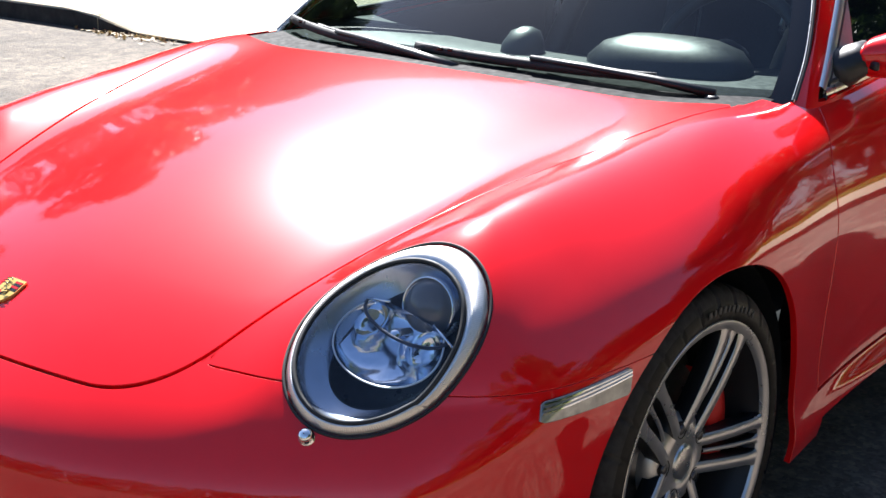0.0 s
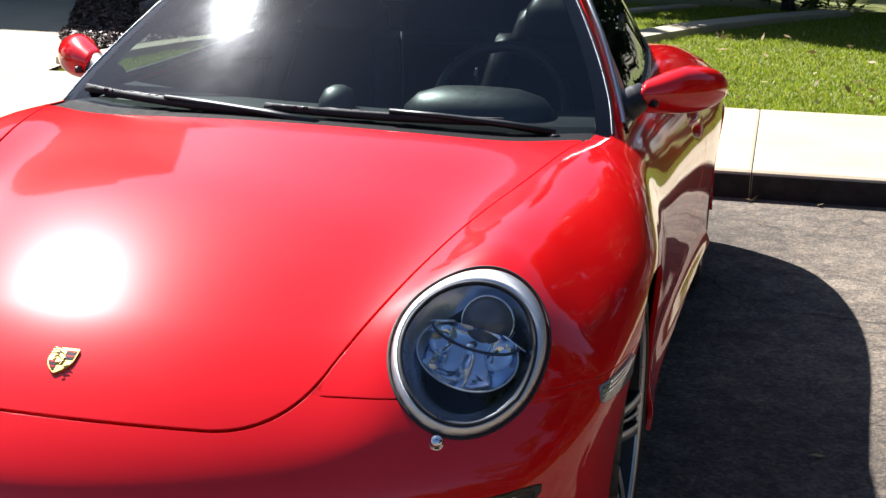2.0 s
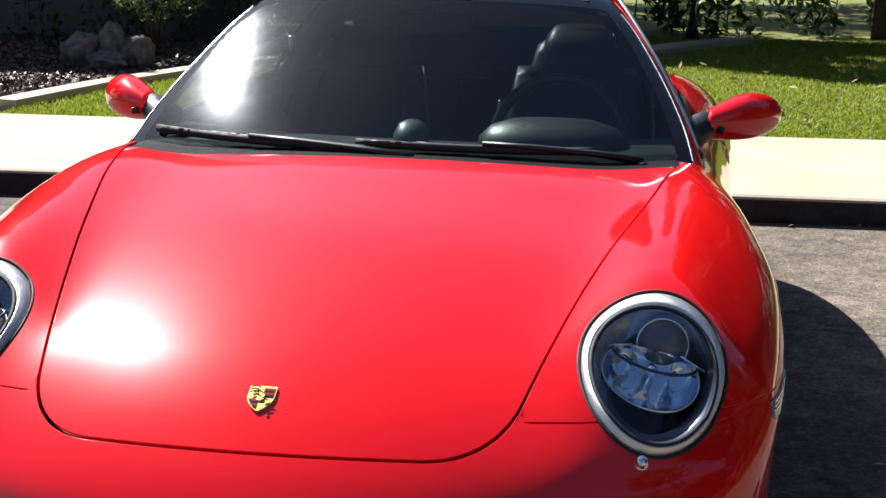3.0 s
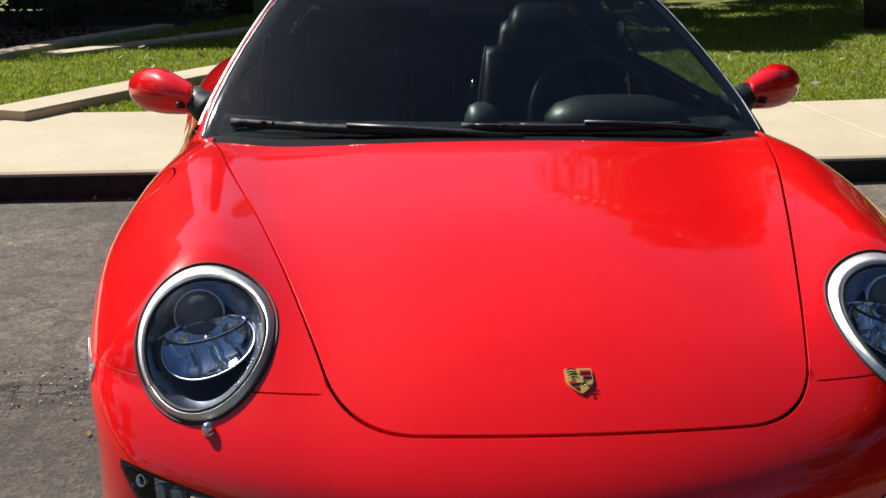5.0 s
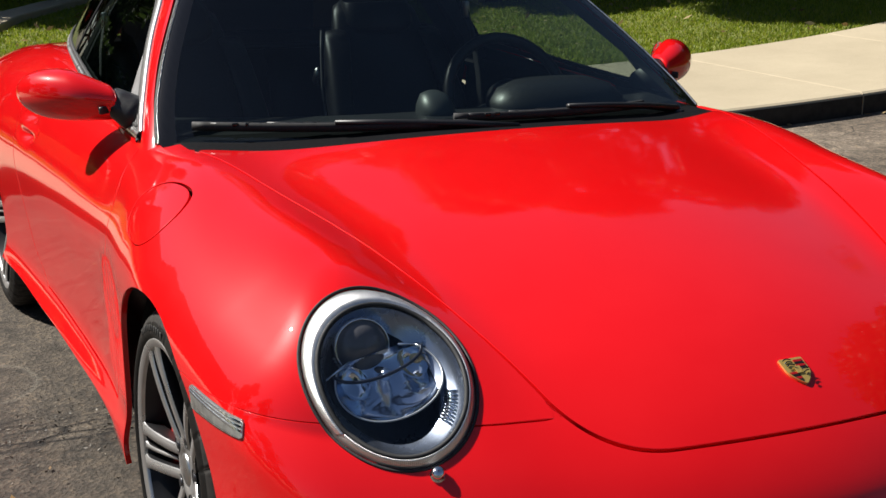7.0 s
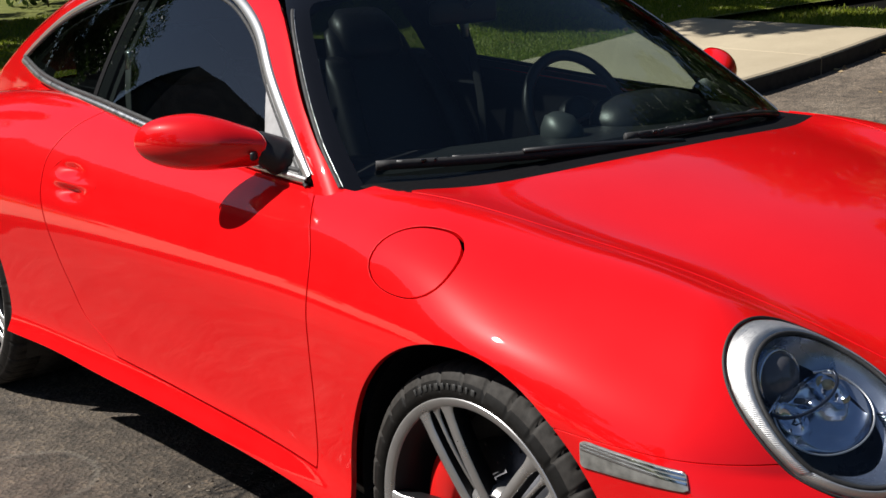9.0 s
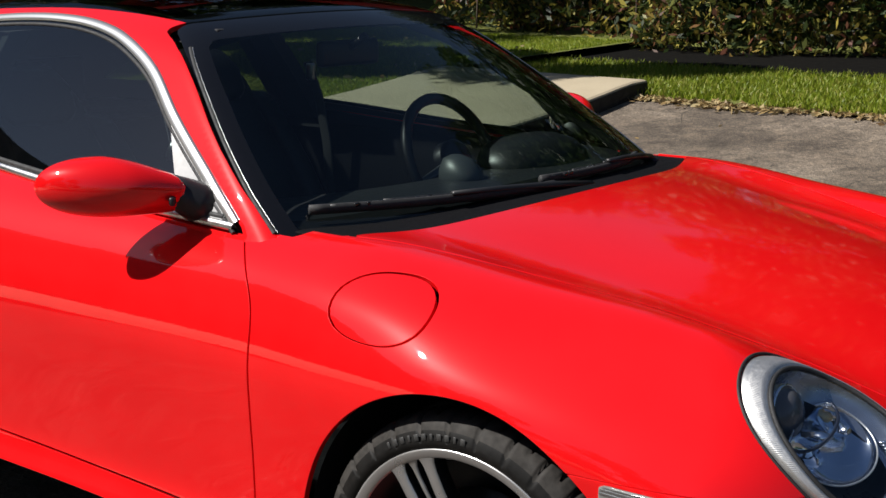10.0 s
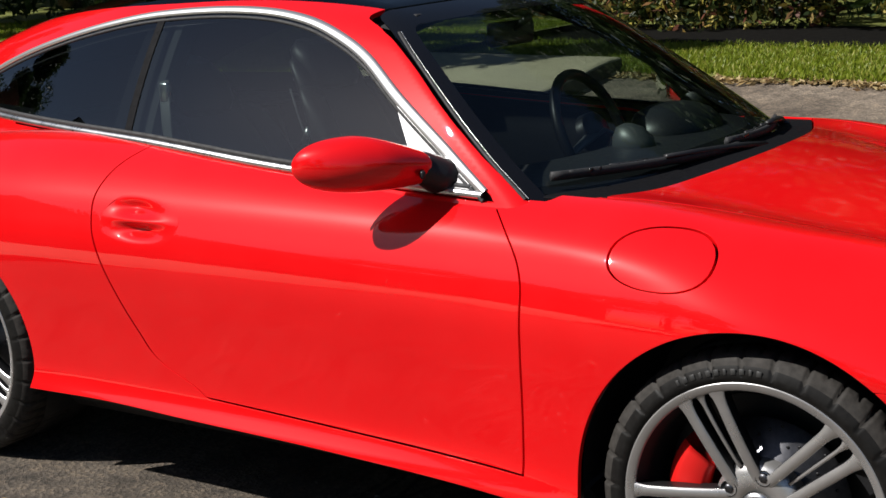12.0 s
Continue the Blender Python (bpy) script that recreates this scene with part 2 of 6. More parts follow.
def spin(profile, sides=64, axis="x", closed=False):
    """A surface of revolution: profile of (along the axis, radius)."""
    verts, faces = [], []
    m = len(profile)
    for k in range(sides):
        t = 2 * math.pi * k / sides
        for s, r in profile:
            c, d = r * math.cos(t), r * math.sin(t)
            verts.append({"x": (s, c, d), "y": (c, s, d), "z": (c, d, s)}[axis])
    for k in range(sides):
        l = (k + 1) % sides
        for i in range(m if closed else m - 1):
            j = (i + 1) % m
            faces.append((k * m + i, k * m + j, l * m + j, l * m + i))
    return mesh_of("spin", verts, faces)


def moved(me, m):
    me.transform(m)
    if m.determinant() < 0:
        me.flip_normals()
    return me


def knots(*pairs):
    """A smooth curve through pairs (at, value): cubic Hermite with gentle tangents, flat slope carried on outside."""
    xs = np.array(pairs[0::2], float)
    ys = np.array(pairs[1::2], float)
    d = np.diff(ys) / np.diff(xs)
    m = np.r_[d[0], (d[:-1] + d[1:]) / 2, d[-1]]

    def at(x):
        x = np.asarray(x, float)
        i = np.clip(np.searchsorted(xs, x) - 1, 0, len(xs) - 2)
        h = xs[i + 1] - xs[i]
        t = (x - xs[i]) / h
        tc = np.clip(t, 0, 1)
        v = ((2 * tc**3 - 3 * tc**2 + 1) * ys[i] + (tc**3 - 2 * tc**2 + tc) * h * m[i]
             + (-2 * tc**3 + 3 * tc**2) * ys[i + 1] + (tc**3 - tc**2) * h * m[i + 1])
        v = v + np.where(t < 0, t * h * m[i], 0) + np.where(t > 1, (t - 1) * h * m[i + 1], 0)
        return v

    return at


def smax(a, b, k):
    h = np.clip(0.5 + 0.5 * (a - b) / k, 0, 1)
    return b + (a - b) * h + k * h * (1 - h)


def smin(a, b, k):
    return -smax(-a, -b, k)


# ---------------------------------------------------------------- the car's form
# x: towards the car's left, y: rearwards from the nose, z: up. All as functions of a = |x|, y, z.
HOOD_MID = knots(-0.1, 0.50, 0.0, 0.545, 0.12, 0.612, 0.21, 0.657, 0.40, 0.731, 0.70, 0.812, 1.0, 0.859, 1.25, 0.890, 1.6, 0.905,
                 2.4, 0.925, 3.0, 0.945, 3.5, 0.925, 3.9, 0.86, 4.2, 0.74)
CROWN = knots(0.0, 0.30, 0.3, 0.27, 0.7, 0.21, 1.0, 0.165, 1.4, 0.10, 2.0, 0.06, 3.0, 0.10, 4.0, 0.15)
CREST_H = knots(0.2, 0.06, 0.45, 0.115, 0.7, 0.092, 1.0, 0.061, 1.25, 0.038, 1.5, 0.014, 1.8, 0.012, 2.4, 0.02, 3.0, 0.03, 4.0, 0.0)
CREST_X = knots(0.2, 0.64, 0.7, 0.675, 1.0, 0.70, 1.5, 0.74, 2.5, 0.76, 3.5, 0.74)
NOSE = knots(0.05, 0.16, 0.15, 0.085, 0.3, 0.02, 0.42, 0.0, 0.50, 0.015, 0.56, 0.062, 0.62, 0.135, 0.70, 0.255, 0.80, 0.42)
SIDE = knots(0.3, 0.80, 0.5, 0.862, 0.75, 0.893, 1.0, 0.905, 1.25, 0.891, 1.6, 0.864, 2.0, 0.869, 2.4, 0.886, 2.7, 0.904, 3.0, 0.924,
             3.3, 0.930, 3.6, 0.918, 4.0, 0.86, 4.3, 0.78)
LEAN = knots(0.10, -0.03, 0.20, -0.004, 0.30, -0.012, 0.45, -0.009, 0.56, -0.002, 0.64, 0.0, 0.70, -0.009, 0.74, -0.025, 0.80, -0.057, 0.86, -0.112, 0.95, -0.22)
TAIL = knots(0.1, 4.25, 0.35, 4.38, 0.6, 4.40, 0.75, 4.36, 0.9, 4.2)


SILL_OUT = knots(1.2, 0.0, 1.45, 0.012, 1.7, 0.023, 2.1, 0.029, 2.5, 0.028, 2.8, 0.024, 3.05, 0.012, 3.3, 0.0, 4.0, 0.0)


def body_f(x, y, z):
    a = np.abs(x)
    skirt = np.where(y > 1.2, SILL_OUT(y), 0.0) * np.exp(-(((z - 0.252) / 0.042) ** 2))
    top = HOOD_MID(y) - CROWN(y) * a**2 + CREST_H(y) * np.exp(-(((a - CREST_X(y)) / np.where(a < CREST_X(y), 0.135, 0.17)) ** 2))
    f = smax(z - top, a - SIDE(y) - LEAN(z) - skirt, 0.07)
    eyes = 2.68 * np.clip(z - 0.6, 0, 0.25) * np.clip(a**2 - 0.302, 0, 1)  # the lamps stand more upright than the nose between them
    nose = (NOSE(z) + 0.52 * a**2 - eyes - y) * 0.75
    f = smax(f, nose, 0.05)
    return smax(f, y - TAIL(z) + 0.28 * a**2, 0.12)


SCREEN = knots(0.84, 1.255, 0.90, 1.345, 1.0, 1.51, 1.10, 1.682, 1.20, 1.86, 1.30, 2.06)
ROOF = knots(1.5, 1.16, 1.93, 1.256, 2.25, 1.302, 2.6, 1.320, 3.0, 1.298, 3.4, 1.225, 3.8, 1.10, 4.2, 0.92)
WAIST = knots(1.3, 0.745, 1.7, 0.752, 2.1, 0.748, 2.7, 0.725, 3.2, 0.66, 3.8, 0.50)


def cabin_f(x, y, z):
    a = np.abs(x)
    h = z - 0.86
    f = smax(z - ROOF(y) + 0.16 * a**2, (a - WAIST(y) + 0.45 * h + 0.50 * h * np.abs(h)) * 0.85, 0.06)
    return smax(f, (SCREEN(z) + 0.45 * a**2 - y) * 0.52, 0.025)


def surface(form, eyes, ways, far):
    """Where rays from inside meet the form, and the outward normals there."""
    lo, hi = np.zeros(len(eyes)), np.full(len(eyes), far)
    for _ in range(34):
        mid = (lo + hi) / 2
        p = eyes + ways * mid[:, None]
        inside = form(p[:, 0], p[:, 1], p[:, 2]) < 0
        lo, hi = np.where(inside, mid, lo), np.where(inside, hi, mid)
    p = eyes + ways * hi[:, None]
    e = 1e-3
    g = np.stack([form(*(p + e * d).T) - form(*(p - e * d).T) for d in np.eye(3)], 1)
    return p, g / np.linalg.norm(g, axis=1, keepdims=True)


LIP = 0.0014


class Chart:
    """A net of points on the form, from which panels are cut."""

    def __init__(self, form, eyes, ways, rows, cols, far=3.0):
        eyes, ways = np.asarray(eyes, float), np.asarray(ways, float)
        self.p, self.n = surface(form, eyes, ways, far)
        self.good = form(*eyes.T) < 0
        self.rows, self.cols = rows, cols

    def panel(self, cuts, flange=0.012, mirror=False, both=False, lift=0.0):
        """The part of the net where every cut is positive, with a rim turned inwards."""
        p, nr = self.p, self.n
        g = np.stack([c(p[:, 0], p[:, 1], p[:, 2]) for c in cuts], 1)
        idx = np.arange(self.rows * self.cols).reshape(self.rows, self.cols)
        quads = np.stack([idx[:-1, :-1], idx[1:, :-1], idx[1:, 1:], idx[:-1, 1:]], -1).reshape(-1, 4)
        gq = g[quads]
        some = (gq.max(1) > 0).all(1) & self.good[quads].all(1)
        whole = (gq.min((1, 2)) > 0)
        made, verts, norms, faces = {}, [], [], []

        def vert(pos, nor):
            key = (round(pos[0], 5), round(pos[1], 5), round(pos[2], 5))
            if key not in made:
                made[key] = len(verts)
                verts.append(pos + nor * lift)
                norms.append(nor)
            return made[key]

        for q in quads[some & whole]:
            faces.append([vert(p[i], nr[i]) for i in q])
        for q in quads[some & ~whole]:
            poly = [(p[i], nr[i], g[i]) for i in q]
            for c in range(len(cuts)):
                out = []
                for i, (pa, na, ga) in enumerate(poly):
                    pb, nb, gb = poly[(i + 1) % len(poly)]
                    if ga[c] > 0:
                        out.append((pa, na, ga))
                    if (ga[c] > 0) != (gb[c] > 0):
                        t = ga[c] / (ga[c] - gb[c])
                        out.append((pa + (pb - pa) * t, na + (nb - na) * t, ga + (gb - ga) * t))
                poly = out
                if len(poly) < 3:
                    break
            if len(poly) >= 3:
                f = []
                for pos, nor, _ in poly:
                    v = vert(pos, nor)
                    if v not in f:
                        f.append(v)
                if len(f) >= 3:
                    faces.append(f)
        verts, norms = np.array(verts), np.array(norms)
        if both:
            k = len(verts)
            other = {}
            for i, v in enumerate(verts):
                other[i] = i if abs(v[0]) < 2e-5 else k + i
            flip = np.array([-1, 1, 1])
            verts, norms = np.r_[verts, verts * flip], np.r_[norms, norms * flip]
            faces = faces + [[other[i] for i in f][::-1] for f in faces]
        if mirror:
            verts, norms = verts * np.array([-1, 1, 1]), norms * np.array([-1, 1, 1])
            faces = [f[::-1] for f in faces]
        # faces look outwards
        f0 = faces[len(faces) // 2]
        turn = np.cross(verts[f0[1]] - verts[f0[0]], verts[f0[2]] - verts[f0[0]]) @ norms[f0[0]]
        if turn < 0:
            faces = [f[::-1] for f in faces]
        edges = {}
        for f in faces:
            for a, b in zip(f, f[1:] + f[:1]):
                edges[(a, b)] = edges.get((a, b), 0) + 1
        rim = [(a, b) for a, b in edges if (b, a) not in edges]
        all_v = [tuple(v) for v in verts]
        loops_n = [norms[i] for f in faces for i in f]
        all_f = [tuple(f) for f in faces]
        if flange:
            top, low = {}, {}
            for e in rim:
                for i in e:
                    if i not in top:
                        top[i] = len(all_v)
                        all_v.append(tuple(verts[i]))
                        low[i] = len(all_v)
                        all_v.append(tuple(verts[i] - norms[i] * flange))
            lip = LIP if flange > 0.008 else 0.0
            side = {}
            for a, b in rim:
                o = np.cross(verts[b] - verts[a], norms[a])
                for i in (a, b):
                    side[i] = side.get(i, 0) + o
            for i in top:
                o = side[i] / (np.linalg.norm(side[i]) + 1e-12)
                all_v[top[i]] = tuple(verts[i] - norms[i] * lip + o * lip)
                all_v[low[i]] = tuple(verts[i] - norms[i] * flange + o * lip)
                side[i] = o
            for a, b in rim:
                f = (top[b], top[a], low[a], low[b])
                if lip:
                    all_f.append((b, a, top[a], top[b]))
                    loops_n += [norms[b], norms[a], side[a], side[b]]
                nf = np.cross(np.subtract(all_v[f[1]], all_v[f[0]]), np.subtract(all_v[f[2]], all_v[f[0]]))
                nf = nf / (np.linalg.norm(nf) + 1e-12)
                all_f.append(f)
                loops_n += [nf] * 4
        me = bpy.data.meshes.new("panel")
        me.from_pydata(all_v, [], all_f)
        me.polygons.foreach_set("use_smooth", [True] * len(me.polygons))
        if len(loops_n) == len(me.loops):
            me.normals_split_custom_set([tuple(float(c) for c in v / (np.linalg.norm(v) + 1e-12)) for v in loops_n])
        me.update()
        return me


def net_plan(form, x0, x1, y0, y1, step):
    xs = np.linspace(x0, x1, int(round((x1 - x0) / step)) + 1)
    ys = np.linspace(y0, y1, int(round((y1 - y0) / step)) + 1)
    gx, gy = np.meshgrid(xs, ys)
    eyes = np.stack([gx, gy, np.full_like(gx, 0.35)], -1).reshape(-1, 3)
    return Chart(form, eyes, np.tile([0.0, 0, 1], (len(eyes), 1)), len(ys), len(xs), 1.4)


def net_wrap(form, y_back, step, t0=14, t1=116, x_in=0.25, y_in=0.75, z_in=0.40):
    """Round the front corner: from the flank at y_back forwards and round to the middle of the nose."""
    path = [(x_in, y, 0.0) for y in np.arange(y_back, y_in, -step)]
    path += [(x_in, y_in, p) for p in np.linspace(0, 90, int(90 / (step * 100)))]
    path += [(x, y_in, 90.0) for x in np.linspace(x_in, 0, int(x_in / step) + 2)[1:]]
    thetas = np.radians(np.arange(t0, t1 + 0.01, step * 100))
    eyes, ways = [], []
    for x, y, p in path:
        p = math.radians(p)
        for t in thetas:
            eyes.append((x, y, z_in))
            ways.append((math.sin(t) * math.cos(p), -math.sin(t) * math.sin(p), math.cos(t)))
    return Chart(form, eyes, ways, len(path), len(thetas), 3.0)


def net_side(form, y0, y1, z0, z1, step):
    ys = np.linspace(y0, y1, int(round((y1 - y0) / step)) + 1)
    zs = np.linspace(z0, z1, int(round((z1 - z0) / step)) + 1)
    gy, gz = np.meshgrid(ys, zs)
    eyes = np.stack([np.zeros_like(gy), gy, gz], -1).reshape(-1, 3)
    return Chart(form, eyes, np.tile([1.0, 0, 0], (len(eyes), 1)), len(zs), len(ys), 1.2)


# ---- outlines on the body, as signed distances
GAP = 0.0034
HOOD_SIDE = knots(0.1, 0.378, 0.25, 0.414, 0.4, 0.452, 0.6, 0.502, 0.85, 0.566, 1.1, 0.630, 1.3, 0.671, 1.5, 0.72)


def hood_sd(x, y, z):
    a = np.abs(x)
    side = (HOOD_SIDE(y) - a) * 0.97
    front = y - 0.118 - 0.40 * a**2
    return smin(smin(side, front, 0.11), 1.245 + 0.28 * a**2 - y, 0.01)


def seam_z(a):
    return 0.625 - 0.03 * np.clip(a - 0.41, 0, 1)


FRONT_AXLE, REAR_AXLE, HUB_Z = 0.972, 3.322, 0.322


def arch_sd(x, y, z, axle, r):
    d = np.hypot(y - axle, (z - HUB_Z) * 1.005) - r
    return np.where(np.abs(x) > 0.5, d, 1.0)


HEAD_LOW, HEAD_TOP = np.array([0.622, 0.292, 0.572]), np.array([0.652, 0.600, 0.776])
HEAD_C = (HEAD_LOW + HEAD_TOP) / 2
_p, _n = surface(body_f, np.array([[0.25, 0.75, 0.40]]), np.array([(HEAD_C - [0.25, 0.75, 0.40]) / np.linalg.norm(HEAD_C - [0.25, 0.75, 0.40])]), 3.0)
HEAD_C, HEAD_N = _p[0], _n[0]
HEAD_U = HEAD_TOP - HEAD_LOW
HEAD_U = HEAD_U - HEAD_N * (HEAD_U @ HEAD_N)
HEAD_U /= np.linalg.norm(HEAD_U)
HEAD_V = np.cross(HEAD_U, HEAD_N)
HEAD_V = HEAD_V * np.sign(HEAD_V[0])
HEAD_C = HEAD_C - 0.0163 * HEAD_U - 0.0163 * HEAD_V
HEAD_U, HEAD_V = (math.cos(0.048) * HEAD_U + math.sin(0.048) * HEAD_V, math.cos(0.048) * HEAD_V - math.sin(0.048) * HEAD_U)
HEAD_A, HEAD_B = 0.177, 0.132


def head_uv(x, y, z):
    d = np.stack([np.abs(x) - HEAD_C[0], y - HEAD_C[1], z - HEAD_C[2]], -1)
    return d @ HEAD_U, d @ HEAD_V, d @ HEAD_N


def head_sd(x, y, z, grow=0.0):
    u, v, w = head_uv(x, y, z)
    a, b = HEAD_A + grow, HEAD_B + grow
    q = np.hypot(u / a, v / b * (1 - 0.05 * u / a))
    d = (q - 1) * b * 1.15
    return np.where(np.abs(w) < 0.25, d, 1.0)


def door_front(z):
    """y of the door's front seam."""
    return 1.472 + np.where(z > 0.68, 4.4 * np.clip(z - 0.68, 0, 1) ** 2, 0.0)


DOOR_REAR = knots(0.25, 2.27, 0.34, 2.385, 0.396, 2.50, 0.461, 2.558, 0.654, 2.672, 0.78, 2.718, 0.83, 2.712, 0.87, 2.69, 0.93, 2.62)


SKIRT = knots(1.2, 0.222, 1.34, 0.234, 1.6, 0.249, 1.93, 0.261, 2.40, 0.268, 2.697, 0.274, 2.95, 0.268, 3.1, 0.264)


def sill_line(y):
    return 0.297 + 0.028 * (y - 1.47)


def waist_sd(x, y, z):
    """Positive outside the glass house."""
    h = z - 0.86
    return np.maximum(np.abs(x) - WAIST(y) + 0.45 * h + 0.01, 0.80 - z)


def flap_sd(x, y, z):
    d = ((np.abs((y - 1.180) / 0.108) ** 2.3 + np.abs((z - 0.788) / 0.053) ** 2.3) ** (1 / 2.3) - 1) * 0.07
    return np.where(x < -0.64, d, 1.0)


def scuttle_sd(x, y, z):
    """Positive ahead of the base of the windscreen."""
    return 1.352 + 0.355 * np.abs(x) ** 2 - y


def lamp_sd(x, y, z):
    """Outline of the long lamp in the bumper: positive inside."""
    a = np.abs(x)
    low = z - (0.380 + 0.10 * np.clip(a - 0.60, 0, 1) + 1.2 * np.clip(a - 0.66, 0, 1) ** 2)
    high = 0.458 + 0.105 * (a - 0.48) - z
    return smin(smin(low, high, 0.02), smin(a - 0.452 - 0.55 * (z - 0.38), 0.800 - 0.75 * np.clip(0.488 - z, 0, 1) - a, 0.02), 0.03)


def marker_sd(x, y, z):
    """Side lamp behind the bumper corner: positive inside."""
    low = z - 0.570 + 0.05 * (y - 0.50)
    high = 0.599 + 0.045 * (y - 0.50) - z
    return np.where(np.abs(x) > 0.6, smin(smin(low, high, 0.006), np.minimum(y - 0.497 - 0.5 * (z - 0.572), 0.692 - y), 0.006), -1.0)


def intake_sd(x, y, z):
    """The low air intakes: positive inside."""
    a = np.abs(x)
    mid = smin(0.30 - a, smin(z - 0.165, 0.335 - z, 0.02), 0.03)
    out = smin(smin(a - 0.37, 0.70 - a, 0.03), smin(z - 0.175, 0.345 - z, 0.02), 0.03)
    return np.maximum(mid, out)


def cup_sd(x, y, z):
    return (np.hypot((y - 2.552) / 0.125, (z - 0.745) / 0.07) - 1) * 0.07


car = thing("sports_car", "glossy red two-door sports car parked on asphalt", "car")
FRONT = net_wrap(body_f, 1.95, 0.0125)
FLANK = net_wrap(body_f, 4.36, 0.0125, t0=20, t1=112)
HOOD = net_plan(body_f, -0.75, 0.75, 0.0, 1.62, 0.0125)
ARCH_F, ARCH_R = 0.367, 0.378

part("hood", HOOD.panel([lambda x, y, z: hood_sd(x, y, z) - GAP]), PAINT, car, "red painted front lid")
part("front_bumper", FRONT.panel([
    lambda x, y, z: -hood_sd(x, y, z) - GAP, lambda x, y, z: np.maximum(seam_z(np.abs(x)) - z, 0.43 - np.abs(x)) - GAP * 0.4,
    head_sd, lambda x, y, z: arch_sd(x, y, z, FRONT_AXLE, ARCH_F), lambda x, y, z: 0.94 - y, lambda x, y, z: z - 0.125,
    lambda x, y, z: -lamp_sd(x, y, z), lambda x, y, z: -marker_sd(x, y, z), lambda x, y, z: -intake_sd(x, y, z)],
    both=True, flange=0.018), PAINT, car)
BLACK_PANEL = plain("cowl_plastic", (0.007, 0.007, 0.008), 0.7, 0, 0.3, 150, Specular_IOR_Level=0.06)
part("cowl", HOOD.panel([lambda x, y, z: y - (1.245 + 0.28 * x**2) - GAP, lambda x, y, z: scuttle_sd(x, y, z) + 0.06,
                         lambda x, y, z: 0.70 - np.abs(x)], lift=-0.006), BLACK_PANEL, car, "black plastic cowl below the windscreen")
part("intake_grille", FRONT.panel([intake_sd], both=True, lift=-0.035, flange=0), BLACK, car, "black grille in the low air intakes")

for side in (False, True):
    fender_cuts = [lambda x, y, z: -hood_sd(x, y, z) - GAP, lambda x, y, z: np.maximum(z - seam_z(np.abs(x)) - GAP * 0.4, y - FRONT_AXLE),
                   lambda x, y, z: np.abs(x) - 0.40, head_sd, lambda x, y, z: arch_sd(x, y, z, FRONT_AXLE, ARCH_F),
                   lambda x, y, z: door_front(z) - y - GAP, lambda x, y, z: -marker_sd(x, y, z),
                   lambda x, y, z: np.maximum(np.maximum(scuttle_sd(x, y, z) - 0.06, np.abs(x) - 0.728), 1.22 - y),
                   lambda x, y, z: np.maximum(np.abs(x) - 0.695, 1.245 + 0.28 * x**2 - y), lambda x, y, z: z - 0.20]
    fender_cuts += [lambda x, y, z: flap_sd(-np.abs(x), y, z) - GAP * 0.7] if side else []
    part("fender", FRONT.panel(fender_cuts, mirror=side), PAINT, car)
    if side:
        part("fuel_flap", FRONT.panel([lambda x, y, z: -flap_sd(-np.abs(x), y, z) - GAP * 0.7, lambda x, y, z: np.minimum(y - 0.9, np.abs(x) - 0.5)], mirror=True), PAINT, car, "red oval fuel flap")
    door = part("door", FLANK.panel([lambda x, y, z: y - door_front(z) - GAP, lambda x, y, z: DOOR_REAR(z) - y - GAP,
                                     lambda x, y, z: z - sill_line(y) - GAP, waist_sd, cup_sd], mirror=side), PAINT, car)
    part("rear_quarter", FLANK.panel([lambda x, y, z: np.maximum(y - DOOR_REAR(z), sill_line(y) - z) - GAP,
                                      lambda x, y, z: arch_sd(x, y, z, REAR_AXLE, ARCH_R), waist_sd, lambda x, y, z: y - 1.30,
                                      lambda x, y, z: arch_sd(x, y, z, FRONT_AXLE, ARCH_F),
                                      lambda x, y, z: z - SKIRT(y), lambda x, y, z: np.maximum(y - door_front(z) + 0.0, sill_line(y) - z)],
                                     mirror=side), PAINT, car)

    def cup_form(x, y, z):
        up = 0.020 * np.exp(-(((y - 2.575) / 0.055) ** 2) - ((z - 0.772 - 0.05 * (y - 2.56)) / 0.015) ** 2)
        low = 0.024 * np.exp(-(((y - 2.550) / 0.060) ** 2) - ((z - 0.722) / 0.016) ** 2)
        bar = 0.010 * np.exp(-(((y - 2.555) / 0.080) ** 2) - ((z - 0.747) / 0.011) ** 2)
        return body_f(x, y, z) + up + low - bar

    cup = net_side(cup_form, 2.42, 2.685, 0.67, 0.82, 0.0035)
    part("door_handle", cup.panel([lambda x, y, z: -cup_sd(x, y, z)], flange=0, mirror=side), PAINT, door, "red recessed pull handle")

TAIL_NET = Chart(body_f, [(x, 3.4, z) for z in np.linspace(0.2, 0.9, 36) for x in np.linspace(-0.9, 0.9, 60)],
                 np.tile([0.0, 1, 0], (2160, 1)), 36, 60, 1.4)
part("rear_panel", TAIL_NET.panel([lambda x, y, z: y - 3.75, lambda x, y, z: z - 0.2]), PAINT, car)
DECK_NET = net_plan(body_f, -0.92, 0.92, 3.0, 4.4, 0.02)
part("rear_lid", DECK_NET.panel([lambda x, y, z: y - 3.55, lambda x, y, z: 0.62 - np.abs(x), lambda x, y, z: z - 0.6, lambda x, y, z: y - 4.14]), PAINT, car)

